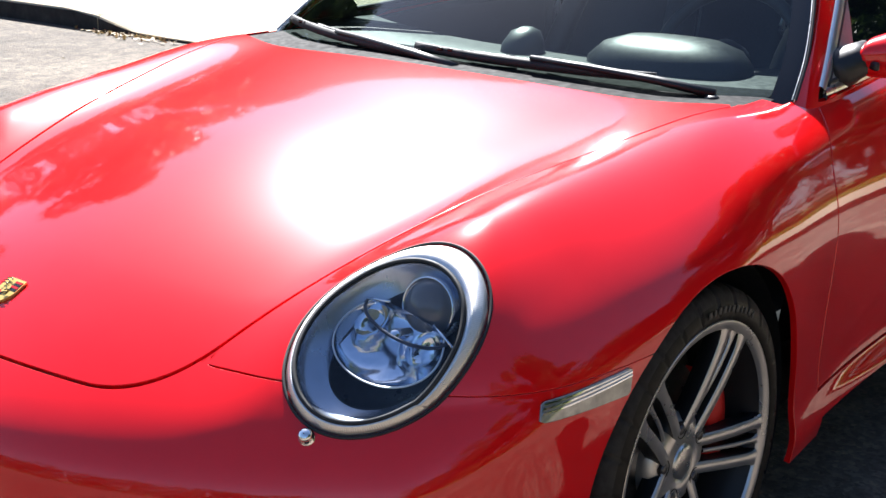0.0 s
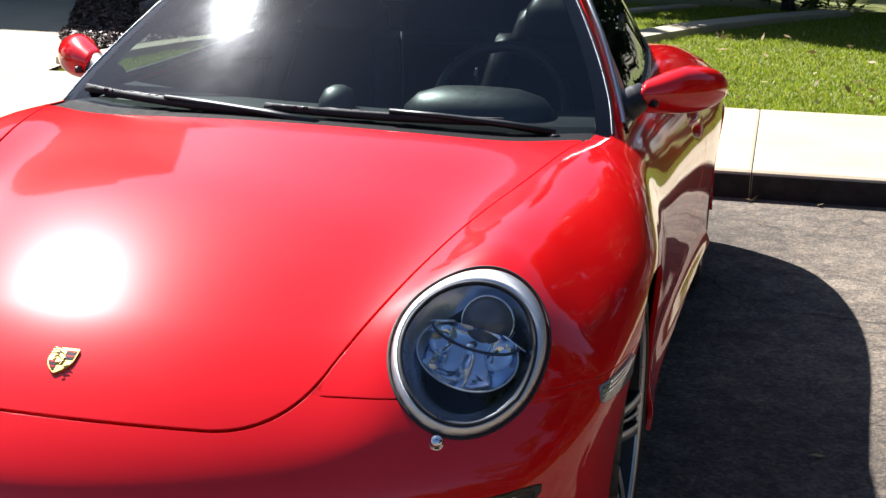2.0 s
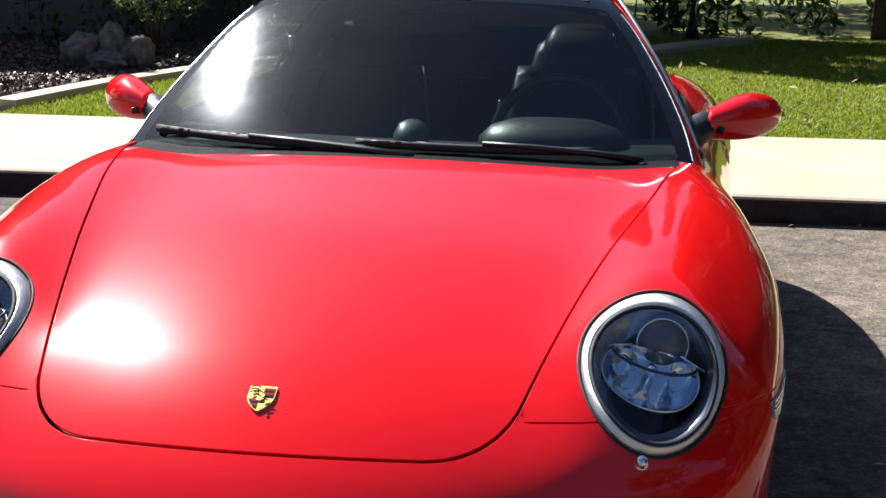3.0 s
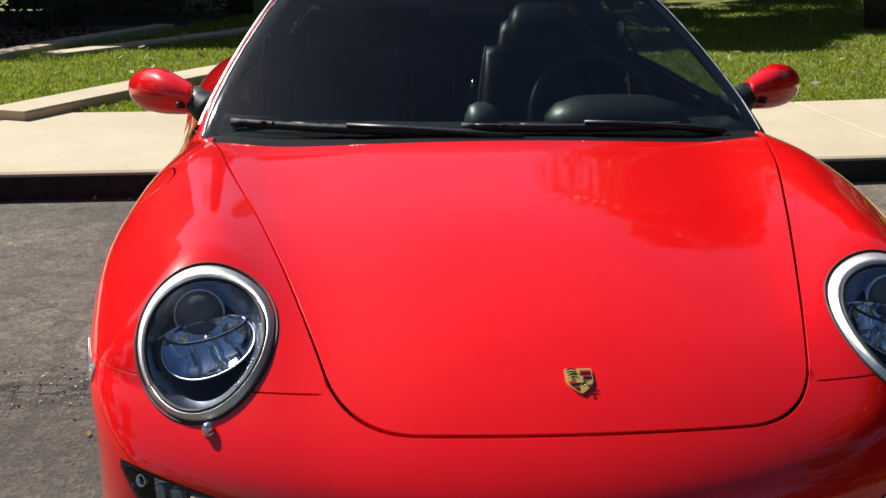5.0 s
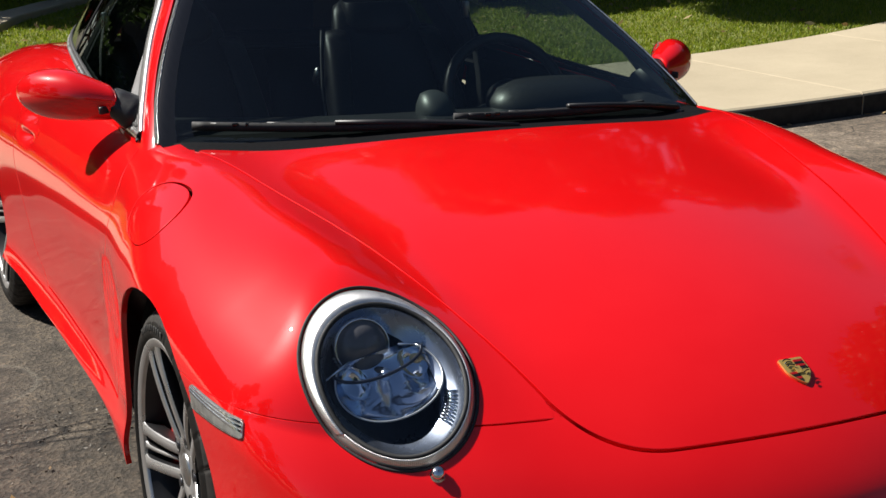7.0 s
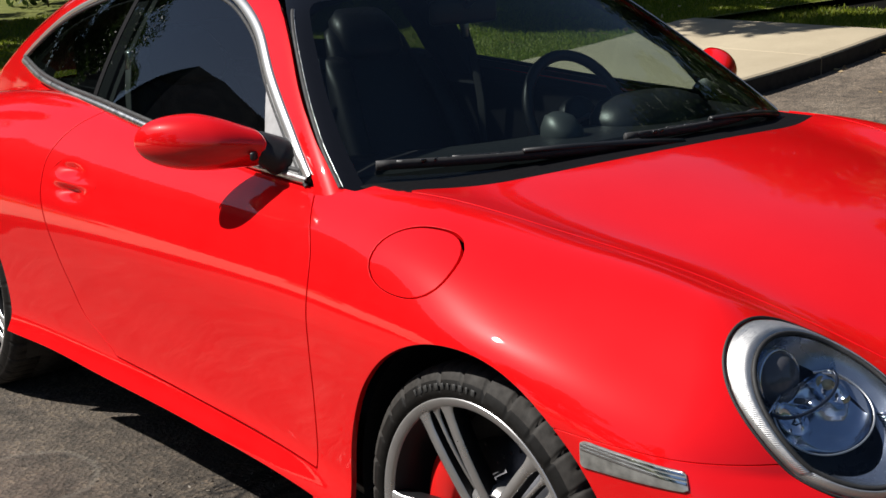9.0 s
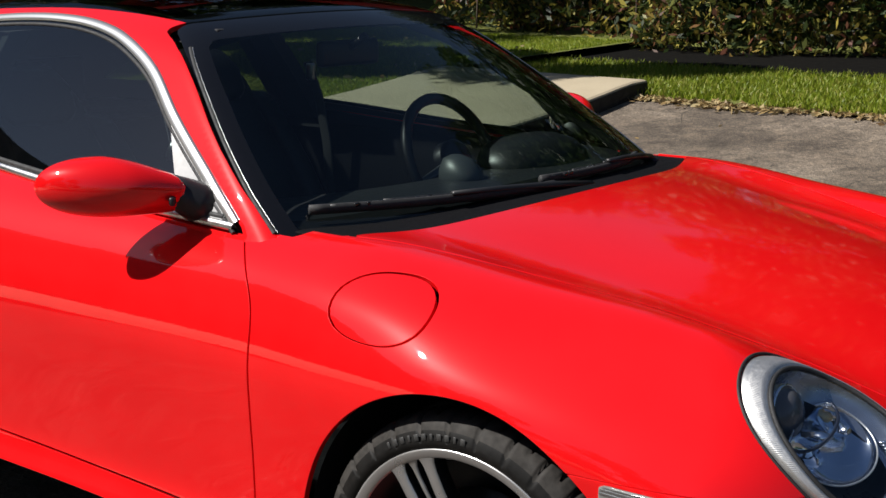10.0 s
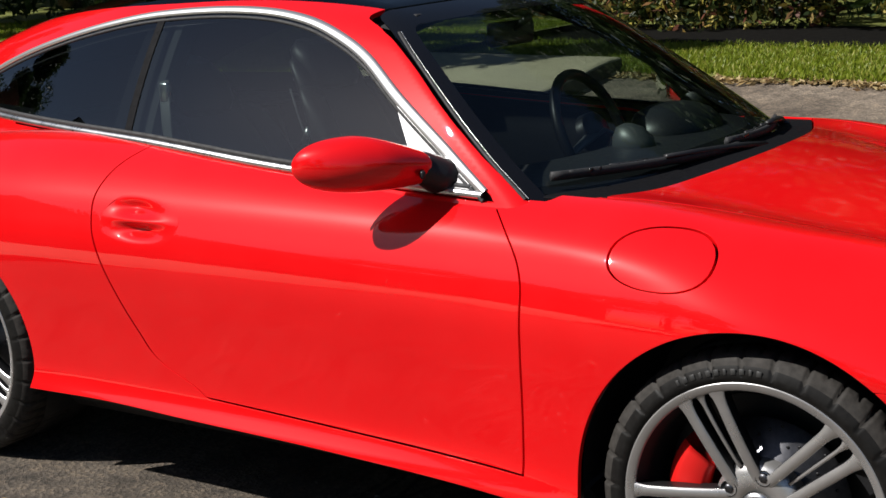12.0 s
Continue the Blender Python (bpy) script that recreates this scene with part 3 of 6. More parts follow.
# ---- glass house
_fan = [(z, x) for z in np.linspace(0.84, 1.28, 66) for x in np.linspace(-0.80, 0.80, 120)]
_ways = np.array([(x, float(SCREEN(z)) + 0.45 * x * x - 2.4, 0.0) for z, x in _fan])
SCREEN_NET = Chart(cabin_f, np.array([(0.0, 2.4, z) for z, x in _fan]), _ways / np.linalg.norm(_ways, axis=1, keepdims=True), 66, 120, 2.0)
CAB_SIDE = Chart(cabin_f, [(0.12, y, 0.87 ) for y in np.linspace(1.5, 4.1, 209) for t in np.linspace(20, 94, 60)],
                 [(math.sin(math.radians(t)), 0, math.cos(math.radians(t))) for y in np.linspace(1.5, 4.1, 209) for t in np.linspace(20, 94, 60)], 209, 60, 1.2)
CAB_TOP = net_plan(cabin_f, -0.8, 0.8, 1.80, 4.36, 0.02)


SCREEN_EDGE = knots(0.80, 0.748, 0.862, 0.733, 0.927, 0.713, 0.975, 0.690, 1.028, 0.660, 1.10, 0.612, 1.169, 0.561, 1.20, 0.532, 1.236, 0.487, 1.26, 0.44)


def screen_sd(x, y, z):
    a = np.abs(x)
    return smin((SCREEN_EDGE(z) - a) * 0.88, 1.262 - 0.09 * a**2 - z, 0.02)


DLO_TOP = knots(1.62, 0.862, 1.767, 0.955, 1.918, 1.048, 2.044, 1.130, 2.155, 1.178, 2.263, 1.210, 2.441, 1.232, 2.805, 1.221, 3.0, 1.193, 3.2, 1.150, 3.4, 1.095, 3.58, 1.030, 3.72, 0.972, 3.80, 0.93)
BELT = knots(1.6, 0.860, 2.192, 0.880, 2.673, 0.910, 3.0, 0.920, 3.4, 0.930, 3.8, 0.942)


def dlo_sd(x, y, z):
    return smin((DLO_TOP(y) - z) * 0.8, z - BELT(y), 0.015)


ROOF_EDGE = knots(1.7, 0.462, 2.3, 0.462, 2.8, 0.455, 3.2, 0.41, 3.6, 0.33, 4.3, 0.27)
SCREEN_GLASS = make_pane("windscreen_glass", (0.62, 0.70, 0.67), 0.045, 0.011)
SIDE_GLASS = make_pane("side_glass", (0.50, 0.57, 0.55), 0.13)
CLEAR = make_pane("clear_lens", (0.93, 0.95, 0.97), 0.045)
ROOF_GLASS = make_pane("dark_roof_glass", (0.20, 0.22, 0.22), 0.06)
part("windscreen", SCREEN_NET.panel([lambda x, y, z: screen_sd(x, y, z) - 0.035, lambda x, y, z: z - 0.865], flange=0), SCREEN_GLASS, car, "curved laminated glass")
part("windscreen_border", SCREEN_NET.panel([lambda x, y, z: screen_sd(x, y, z) - 0.003, lambda x, y, z: np.maximum(0.035 - screen_sd(x, y, z), 0.865 - z), lambda x, y, z: z - 0.845],
                                           flange=0.004), plain("black_glass_border", (0.006, 0.006, 0.007), 0.05), car, "black printed glass border")
for side in (False, True):
    part("roof_rail", CAB_SIDE.panel([lambda x, y, z: -dlo_sd(x, y, z) - 0.010, lambda x, y, z: np.where(y < 2.3, -screen_sd(x, y, z), 1.0),
                                      lambda x, y, z: z - 0.842, lambda x, y, z: np.abs(x) - ROOF_EDGE(y) - 0.001], mirror=side), PAINT, car, "red painted pillar and roof side rail")
    part("side_window", CAB_SIDE.panel([lambda x, y, z: dlo_sd(x, y, z) - 0.004, lambda x, y, z: 2.742 + 0.12 * (z - 0.91) - y], flange=0, mirror=side), SIDE_GLASS, car, "tinted door glass")
    part("quarter_window", CAB_SIDE.panel([lambda x, y, z: dlo_sd(x, y, z) - 0.004, lambda x, y, z: y - 2.768 - 0.12 * (z - 0.91)], flange=0, mirror=side),
         make_pane("quarter_glass", (0.24, 0.27, 0.27), 0.12) if not side else bpy.data.materials["quarter_glass"], car, "dark tinted rear side glass")
    part("window_pillar", CAB_SIDE.panel([lambda x, y, z: dlo_sd(x, y, z) - 0.004, lambda x, y, z: y - 2.742 - 0.12 * (z - 0.91), lambda x, y, z: 2.768 + 0.12 * (z - 0.91) - y],
                                         flange=0.003, mirror=side, lift=0.002), BLACK_PANEL, car)
part("glass_roof", CAB_TOP.panel([lambda x, y, z: ROOF_EDGE(y) - np.abs(x), lambda x, y, z: z - 0.95, lambda x, y, z: np.where(y < 2.3, -screen_sd(x, y, z), 1.0)]), ROOF_GLASS, car, "dark tinted glass roof panel")

part("rear_deck", CAB_TOP.panel([lambda x, y, z: 0.70 - np.abs(x), lambda x, y, z: z - 0.78, lambda x, y, z: 0.947 - z, lambda x, y, z: y - 3.3, lambda x, y, z: body_f(x, y, z) + 0.01]), PAINT, car)


def on_form(form, pts, out=(1.0, 0, 0)):
    """Points (y, z) carried sideways onto the form."""
    eyes = np.array([(0.05, y, z) for y, z in pts])
    p, n = surface(form, eyes, np.tile(out, (len(eyes), 1)), 1.2)
    return p, n


def ribbon(points, normals, width, lift, thick, up=None):
    """A flat strip along points on a form, width across the run, raised by lift, with a rounded section."""
    pts, nrm = np.asarray(points), np.asarray(normals)
    d = np.gradient(pts, axis=0)
    d /= np.linalg.norm(d, axis=1, keepdims=True)
    s = np.cross(nrm, d)
    sec = [(-0.5, -thick), (-0.5, 0.3 * thick), (-0.32, thick), (0, 1.3 * thick), (0.32, thick), (0.5, 0.3 * thick), (0.5, -thick)]
    verts, faces = [], []
    for i in range(len(pts)):
        w = width if isinstance(width, (int, float)) else width[i]
        for a, h in sec:
            verts.append(pts[i] + s[i] * a * w + nrm[i] * (lift + h))
    m = len(sec)
    for i in range(len(pts) - 1):
        for k in range(m - 1):
            faces.append((i * m + k, i * m + k + 1, (i + 1) * m + k + 1, (i + 1) * m + k))
    return mesh_of("ribbon", verts, faces)


MIRROR_X = Matrix.Diagonal((-1, 1, 1, 1))
for s in (1, -1):
    ys = np.linspace(1.625, 3.76, 100)
    p, n = on_form(cabin_f, [(y, float(DLO_TOP(y)) + 0.006) for y in ys])
    wide = np.interp(ys, [1.62, 1.75, 2.2, 2.8, 3.76], [0.020, 0.028, 0.026, 0.023, 0.016])
    me = ribbon(p, n, wide, 0.001, 0.004)
    q, m = on_form(cabin_f, [(y, float(DLO_TOP(y)) - 0.012) for y in ys])
    edge = ribbon(q, m, 0.009, 0.0005, 0.003)
    part("glass_seal", moved(edge, MIRROR_X) if s < 0 else edge, RUBBER, car)
    part("window_trim", moved(me, MIRROR_X) if s < 0 else me, SILVER_TRIM, car, "bright silver window surround")
    ys = np.linspace(1.63, 3.76, 66)
    p, n = on_form(cabin_f, [(y, float(BELT(y)) + 0.004) for y in ys])
    me = ribbon(p, n, 0.018, 0.001, 0.004)
    part("belt_trim", moved(me, MIRROR_X) if s < 0 else me, SATIN, car, "satin silver strip below the side glass")
    p, n = on_form(cabin_f, [(y, float(BELT(y)) + 0.018) for y in ys[1:]])
    me = ribbon(p, n, 0.012, 0.0005, 0.004)
    part("belt_seal", moved(me, MIRROR_X) if s < 0 else me, RUBBER, car)
    # the edge seal between windscreen and pillar
    zs = np.linspace(0.862, 1.192, 44)
    for inset, wide, mat, word in ((-0.002, 0.009, RUBBER, ""), (0.0060, 0.0018, SATIN, "thin bright edge line of the windscreen")):
        ends = np.array([(float(SCREEN_EDGE(z)) - inset, float(SCREEN(z)) + 0.45 * float(SCREEN_EDGE(z)) ** 2 - 2.4, 0.0) for z in zs])
        p, n = surface(cabin_f, np.array([(0.0, 2.4, z) for z in zs]), ends / np.linalg.norm(ends, axis=1, keepdims=True), 2.0)
        me = ribbon(p, n, wide, 0.0, 0.002)
        part("windscreen_seal", moved(me, MIRROR_X) if s < 0 else me, mat, car, word)

# ---- headlights
def head_skin(u, v, lift=0.0):
    """Points of the lamp's face: (u, v) in its own plane carried out onto the body's skin."""
    u, v = np.atleast_1d(u).astype(float), np.atleast_1d(v).astype(float)
    eyes = HEAD_C + u[:, None] * HEAD_U + v[:, None] * HEAD_V - 0.15 * HEAD_N
    p, n = surface(body_f, eyes, np.tile(HEAD_N, (len(u), 1)), 0.4)
    return p + n * np.asarray(lift).reshape(-1, 1)


LENS_A, LENS_B, LENS_U = 0.138, 0.105, -0.016


def head_ring(a, b, u0, count, lift):
    t = np.linspace(0, 2 * np.pi, count, endpoint=False)
    return head_skin(u0 + a * np.cos(t), b * np.sin(t) / (1 - 0.05 * np.cos(t)), lift)


def rings_mesh(rings, close=True, cap=False):
    m = len(rings[0])
    verts = [tuple(p) for r in rings for p in r]
    faces = [(i * m + k, i * m + (k + 1) % m, (i + 1) * m + (k + 1) % m, (i + 1) * m + k) for i in range(len(rings) - 1) for k in range(m)]
    if cap:
        faces.append(tuple((len(rings) - 1) * m + k for k in range(m)))
    return mesh_of("rings", verts, faces)


def outward(me, way):
    """Turns the faces of an open sheet towards way."""
    mean = sum((p.normal * p.area for p in me.polygons), Vector())
    if mean.dot(Vector(way)) < 0:
        me.flip_normals()
    return me


def aim(d, at):
    """A pose whose z axis points along d."""
    return Matrix.Translation(at) @ Vector(d).to_track_quat("Z", "Y").to_matrix().to_4x4()


BEZEL = plain("ribbed_silver", (0.76, 0.75, 0.73), 0.38, 0.9, 0.05, 300)
HEAD_DARK = plain("lamp_housing", (0.020, 0.025, 0.042), 0.30, 0.3, 0.15, 60)
HEAD_SATIN = plain("lamp_inner_silver", (0.34, 0.38, 0.46), 0.26, 0.9, 0.08, 40)
LAMP_CHROME = plain("pressed_lamp_chrome", (0.62, 0.69, 0.80), 0.13, 1.0, 0.06, 30)
REFLECT = plain("lamp_reflector", (0.82, 0.86, 0.92), 0.10, 1.0)
PROJ = plain("projector_glass", (0.11, 0.105, 0.11), 0.05)
BULB = plain("amber_bulb", (0.55, 0.42, 0.22), 0.15, 0.5)


def make_headlight(flip):
    def put(me):
        return moved(me, MIRROR_X) if flip else me

    m = 780
    rib = np.where(np.arange(m) % 3 == 0, -0.0010, 0.0004)
    outer = head_ring(HEAD_A - 0.003, HEAD_B - 0.003, 0, m, -0.004)
    rings = [head_ring(HEAD_A - 0.003, HEAD_B - 0.003, 0, m, -0.015), outer, head_ring(HEAD_A - 0.006, HEAD_B - 0.006, -0.0005, m, -0.001)]
    for k in range(1, 6):
        w = k / 6
        rings.append(head_ring((HEAD_A - 0.006) * (1 - w) + (LENS_A + 0.006) * w, (HEAD_B - 0.006) * (1 - w) + (LENS_B + 0.006) * w, LENS_U * w, m,
                               0.014 * w ** 0.7 + rib * (0.25 < w < 0.98)))
    rings.append(head_ring(LENS_A + 0.004, LENS_B + 0.004, LENS_U, m, 0.007))
    lamp = part("headlight", put(rings_mesh(rings)), BEZEL, car, "oval headlight with a ribbed silver bezel")
    t = np.linspace(0, 2 * np.pi, 90, endpoint=False)
    loop = head_ring(LENS_A + 0.003, LENS_B + 0.003, LENS_U, 90, 0.010)
    part("seal", put(tube(loop, 0.004, 8, closed=True)), RUBBER, lamp, "black rubber ring")
    loop = head_ring(HEAD_A - 0.001, HEAD_B - 0.001, 0, 90, 0.0)
    part("outer_seal", put(tube(loop, 0.0025, 8, closed=True)), RUBBER, lamp)
    dome = []
    for q in (1.0, 0.94, 0.85, 0.72, 0.55, 0.35, 0.12):
        dome.append(head_ring(LENS_A * q, LENS_B * q, LENS_U, 72, 0.010 + 0.014 * (1 - q * q)))
    part("cover_lens", put(outward(rings_mesh(dome, cap=True), HEAD_N)), CLEAR, lamp, "clear domed lamp glass")
    # the bowl inside
    rim = [head_ring(LENS_A * q, LENS_B * q, LENS_U + du, 72, h) + HEAD_V * 0.7 * du for q, du, h in ((1.0, 0, 0.006), (0.985, 0.001, -0.004), (0.95, 0.005, -0.012), (0.89, 0.011, -0.022), (0.84, 0.016, -0.030))]
    part("inner_rim", put(rings_mesh(rim)), HEAD_SATIN, lamp, "satin silver inner rim")
    bowl = [head_ring(LENS_A * q, LENS_B * q, LENS_U + 0.016, 72, h) + HEAD_V * 0.0112 for q, h in ((0.84, -0.030), (0.83, -0.05), (0.76, -0.075), (0.5, -0.095), (0.1, -0.10))]
    part("housing", put(rings_mesh(bowl, cap=True)), HEAD_DARK, lamp, "dark blue-grey lamp housing")
    fwd = Vector((0.06, -0.97, 0.22)).normalized()
    mid = Vector(head_skin(0.080, 0.008, -0.036)[0])
    at = aim(fwd, mid)
    part("projector", put(moved(spin([(-0.06, 0.038), (-0.02, 0.0455), (0.004, 0.0475), (0.009, 0.0465), (0.010, 0.0440), (0.004, 0.043)], 48, "z"), at)), REFLECT, lamp, "chrome projector ring")
    notch = [moved(spin([(0.0, 0.0), (0.0, 0.0016), (0.012, 0.0016), (0.012, 0.0)], 6, "z"), at @ Matrix.Translation((0.0475 * math.cos(a), 0.0475 * math.sin(a), -0.012)))
             for a in np.radians(np.arange(200, 341, 7))]
    part("ring_teeth", put(joined(notch)), BEZEL, lamp)
    part("projector_lens", put(moved(spin([(0.004, 0.0430), (0.012, 0.0405), (0.021, 0.033), (0.027, 0.020), (0.0295, 0.0005)], 40, "z"), at)), PROJ, lamp, "dark glossy projector lens")
    # the wide reflector below the projector
    def dish(u0, v0, ru, rv, top, lip, deep, steps=12, sides=72):
        """A hollow oval dish in the lamp's plane, cut off above, faceted like a pressed reflector."""
        a, rows = np.linspace(0, 2 * math.pi, sides, endpoint=False), []
        for k in range(steps):
            q = k / (steps - 1)
            w = math.cos(q * 1.52)
            facet = 0.0007 * np.where(np.sin(a * 5 + k) > 0, 1.0, -1.0) * (0.15 < q < 0.8)
            u = u0 + ru * w * np.cos(a)
            rows.append(head_skin(np.minimum(u, top), v0 + rv * w * np.sin(a), lip - deep * math.sin(q * 1.5) + facet))
        return rings_mesh(rows, cap=True)

    part("reflector", put(dish(-0.002, 0.0, 0.074, 0.090, 0.050, -0.020, 0.034)), LAMP_CHROME, lamp, "chrome main beam reflector")
    lip = tube([head_skin(-0.002 - 0.074 * math.cos(a), 0.090 * math.sin(a), -0.019)[0] for a in np.linspace(-2.2, 2.2, 50)], 0.0016, 6)
    part("reflector_lip", put(lip), BEZEL, lamp)
    for sgn in (-1, 1):
        part("side_bowl", put(dish(0.014, sgn * 0.052, 0.030, 0.024, 0.2, -0.026, 0.022, 7, 28)), REFLECT, lamp, "small chrome side bowl")
    shelf = tube([head_skin(0.040 - 0.036 * math.cos(a), 0.080 * math.sin(a), -0.018)[0] for a in np.linspace(-1.5, 1.5, 28)], 0.0028, 6)
    part("shelf", put(shelf), HEAD_DARK, lamp)
    part("bulb", put(moved(spin([(-0.03, 0.011), (0.0, 0.011), (0.010, 0.008), (0.014, 0.001)], 16, "z"), aim(fwd, head_skin(0.012, 0.0, -0.030)[0]))), REFLECT, lamp)
    part("side_bulb", put(moved(spin([(-0.02, 0.009), (0.0, 0.010), (0.010, 0.006), (0.013, 0.001)], 16, "z"), aim(fwd, head_skin(0.030, -0.070, -0.040)[0]))), BULB, lamp, "amber side bulb")
    for sgn in (-1, 1):
        bar = tube([head_skin(0.052, sgn * 0.044, -0.02)[0], head_skin(0.038, sgn * 0.094, -0.018)[0]], 0.0022, 6)
        part("spoke", put(bar), REFLECT, lamp)
    if flip:
        teeth = []
        for a in np.radians(np.arange(208, 242, 3.6)):
            p0 = head_skin(LENS_U + 0.006 + LENS_A * 0.92 * math.cos(a), LENS_B * 0.91 * math.sin(a), -0.010)[0]
            p1 = head_skin(LENS_U + 0.014 + LENS_A * 0.78 * math.cos(a), LENS_B * 0.78 * math.sin(a), -0.022)[0]
            teeth.append(tube([p0, p1], 0.0021, 6))
        part("reflector_ribs", put(joined(teeth)), REFLECT, lamp, "row of bright ribs")
    # washer jet below the lamp
    base = Vector(head_skin(-HEAD_A - 0.013, 0.012, 0.0)[0])
    up = Vector(HEAD_N)
    jet = spin([(-0.004, 0.012), (0.001, 0.012), (0.002, 0.008), (0.003, 0.0095), (0.010, 0.0105), (0.014, 0.007), (0.015, 0.001)], 20, "z")
    part("washer_jet", put(moved(jet, aim(up, base))), CHROME, car, "small chrome headlight washer jet")


def joined(meshes):
    verts, faces = [], []
    for me in meshes:
        k = len(verts)
        verts += [tuple(v.co) for v in me.vertices]
        faces += [tuple(i + k for i in p.vertices) for p in me.polygons]
        bpy.data.meshes.remove(me)
    return mesh_of("joined", verts, faces)


for flip in (False, True):
    make_headlight(flip)

# ---- lamps in the bumper and on the corners
FOG_NET = net_wrap(body_f, 1.0, 0.006, t0=70, t1=100)
MARKER_NET = net_wrap(body_f, 0.95, 0.006, t0=60, t1=90)
SMOKED = plain("smoked_plastic", (0.006, 0.006, 0.007), 0.55, 0, 0.1, 120, Specular_IOR_Level=0.15)
FOG_GLASS = plain("fog_lens_blue", (0.26, 0.33, 0.38), 0.10, 0.6, 0.3, 60)
LAMP_GLASS = plain("lamp_lens_grey", (0.36, 0.36, 0.34), 0.12, 0.55, 0.3, 45)
for flip in (False, True):
    put = (lambda me: moved(me, MIRROR_X)) if flip else (lambda me: me)
    fog = part("front_lamp", put(FOG_NET.panel([lambda x, y, z: lamp_sd(x, y, z) - 0.001, lambda x, y, z: np.abs(x) - 0.1], lift=-0.034, flange=0)), SMOKED, car, "long smoked front lamp cluster in the bumper")
    part("lamp_frame", put(FOG_NET.panel([lambda x, y, z: lamp_sd(x, y, z) - 0.0005, lambda x, y, z: np.maximum(0.006 - lamp_sd(x, y, z), 0.413 + 0.06 * (np.abs(x) - 0.5) - z), lambda x, y, z: np.abs(x) - 0.1],
                                         lift=-0.001, flange=0.034)), SMOKED, fog, "black lower frame of the lamp")

    def seat(x, z, lift):
        p, n = surface(body_f, np.array([(x, 0.75, z)]), np.array([(0.0, -1, 0)]), 1.0)
        return Vector(p[0] + n[0] * lift), Vector(n[0])

    tray = FOG_NET.panel([lambda x, y, z: lamp_sd(x, y, z) - 0.006, lambda x, y, z: np.abs(x) - 0.1, lambda x, y, z: z - 0.414 - 0.06 * (np.abs(x) - 0.5), lambda x, y, z: 0.738 - np.abs(x)], lift=-0.024, flange=0.008)
    part("reflector_tray", put(tray), LAMP_CHROME, fog, "silver reflector tray")
    a0, a1 = seat(0.505, 0.420, -0.010)[0], seat(0.565, 0.445, -0.008)[0]
    part("light_bar", put(tube([a0, a1], 0.0065, 8, flat=0.6)), REFLECT, fog, "bright light bar")
    part("turn_bulb", put(moved(spin([(-0.012, 0.008), (0.004, 0.009), (0.010, 0.006), (0.012, 0.001)], 16, "z"), aim((0.2, -0.97, 0.1), seat(0.580, 0.441, -0.012)[0]))), LAMP_GLASS, fog)
    block = box(0.066, 0.020, 0.050, bevel=0.004)
    bmesh.ops.transform(block, matrix=Matrix.Translation(seat(0.630, 0.439, -0.013)[0]) @ Matrix.Rotation(0.50, 4, "Z"), verts=block.verts)
    me = bpy.data.meshes.new("block")
    block.to_mesh(me)
    block.free()
    part("reflector_block", put(me), plain("tan_lens", (0.50, 0.43, 0.33), 0.18, 0.2, 0.25, 70) if not flip else bpy.data.materials["tan_lens"], fog, "pale amber reflector")
    for xx, wide in ((0.683, 0.026), (0.713, 0.022)):
        lens = box(wide, 0.016, 0.036, bevel=0.004)
        bmesh.ops.transform(lens, matrix=Matrix.Translation(seat(xx, 0.449, -0.011)[0]) @ Matrix.Rotation(0.62, 4, "Z") @ Matrix.Rotation(0.12, 4, "Y"), verts=lens.verts)
        me = bpy.data.meshes.new("lens")
        lens.to_mesh(me)
        lens.free()
        part("fog_lens", put(me), FOG_GLASS, fog, "pale blue lens block")
    tip = FOG_NET.panel([lambda x, y, z: lamp_sd(x, y, z) - 0.006, lambda x, y, z: 0.482 - np.abs(x), lambda x, y, z: np.abs(x) - 0.1, lambda x, y, z: z - 0.402], lift=-0.010, flange=0.006)
    part("corner_lens", put(tip), bpy.data.materials["tan_lens"], fog, "pale amber corner lens")
    for k in range(4):
        xx = 0.674 + 0.015 * k
        part("fog_rib", put(tube([seat(xx, 0.431, -0.012)[0], seat(xx + 0.004, 0.463, -0.010)[0]], 0.0022, 6)), LAMP_GLASS, fog)
    at, nn = seat(0.750, 0.462, -0.008)
    part("small_ring", put(moved(spin([(-0.004, 0.011), (0.003, 0.012), (0.004, 0.0105), (0.003, 0.009), (-0.003, 0.008)], 28, "z"), aim(nn, at))), REFLECT, fog)
    part("lamp_glass", put(outward(FOG_NET.panel([lambda x, y, z: lamp_sd(x, y, z) - 0.002, lambda x, y, z: np.abs(x) - 0.1], lift=0.001, flange=0), (0.3, -1, 0))), CLEAR, fog)
    side = part("side_marker", put(MARKER_NET.panel([lambda x, y, z: marker_sd(x, y, z) - 0.002], lift=0.003, flange=0.012)), LAMP_GLASS, car, "clear ribbed side marker lamp")
    for k in (-1, 0, 1):
        cuts = [lambda x, y, z: marker_sd(x, y, z) - 0.003, lambda x, y, z: z - (0.5865 + 0.0055 * k) - 0.06 * (y - 0.49),
                lambda x, y, z: (0.5890 + 0.0055 * k) + 0.06 * (y - 0.49) - z]
        part("lens_rib", put(MARKER_NET.panel(cuts, lift=0.0045, flange=0.002)), REFLECT, side)

# ---- crest on the lid
def shield(u, v):
    """Inside a heraldic shield of unit size: u across (-0.5..0.5), v up (0..1.3)."""
    return smin(0.5 - np.abs(u) - 0.5 * np.clip((0.72 - v) / 0.74, 0, 1) ** 2.1, np.minimum(v, 1.22 - v), 0.03)


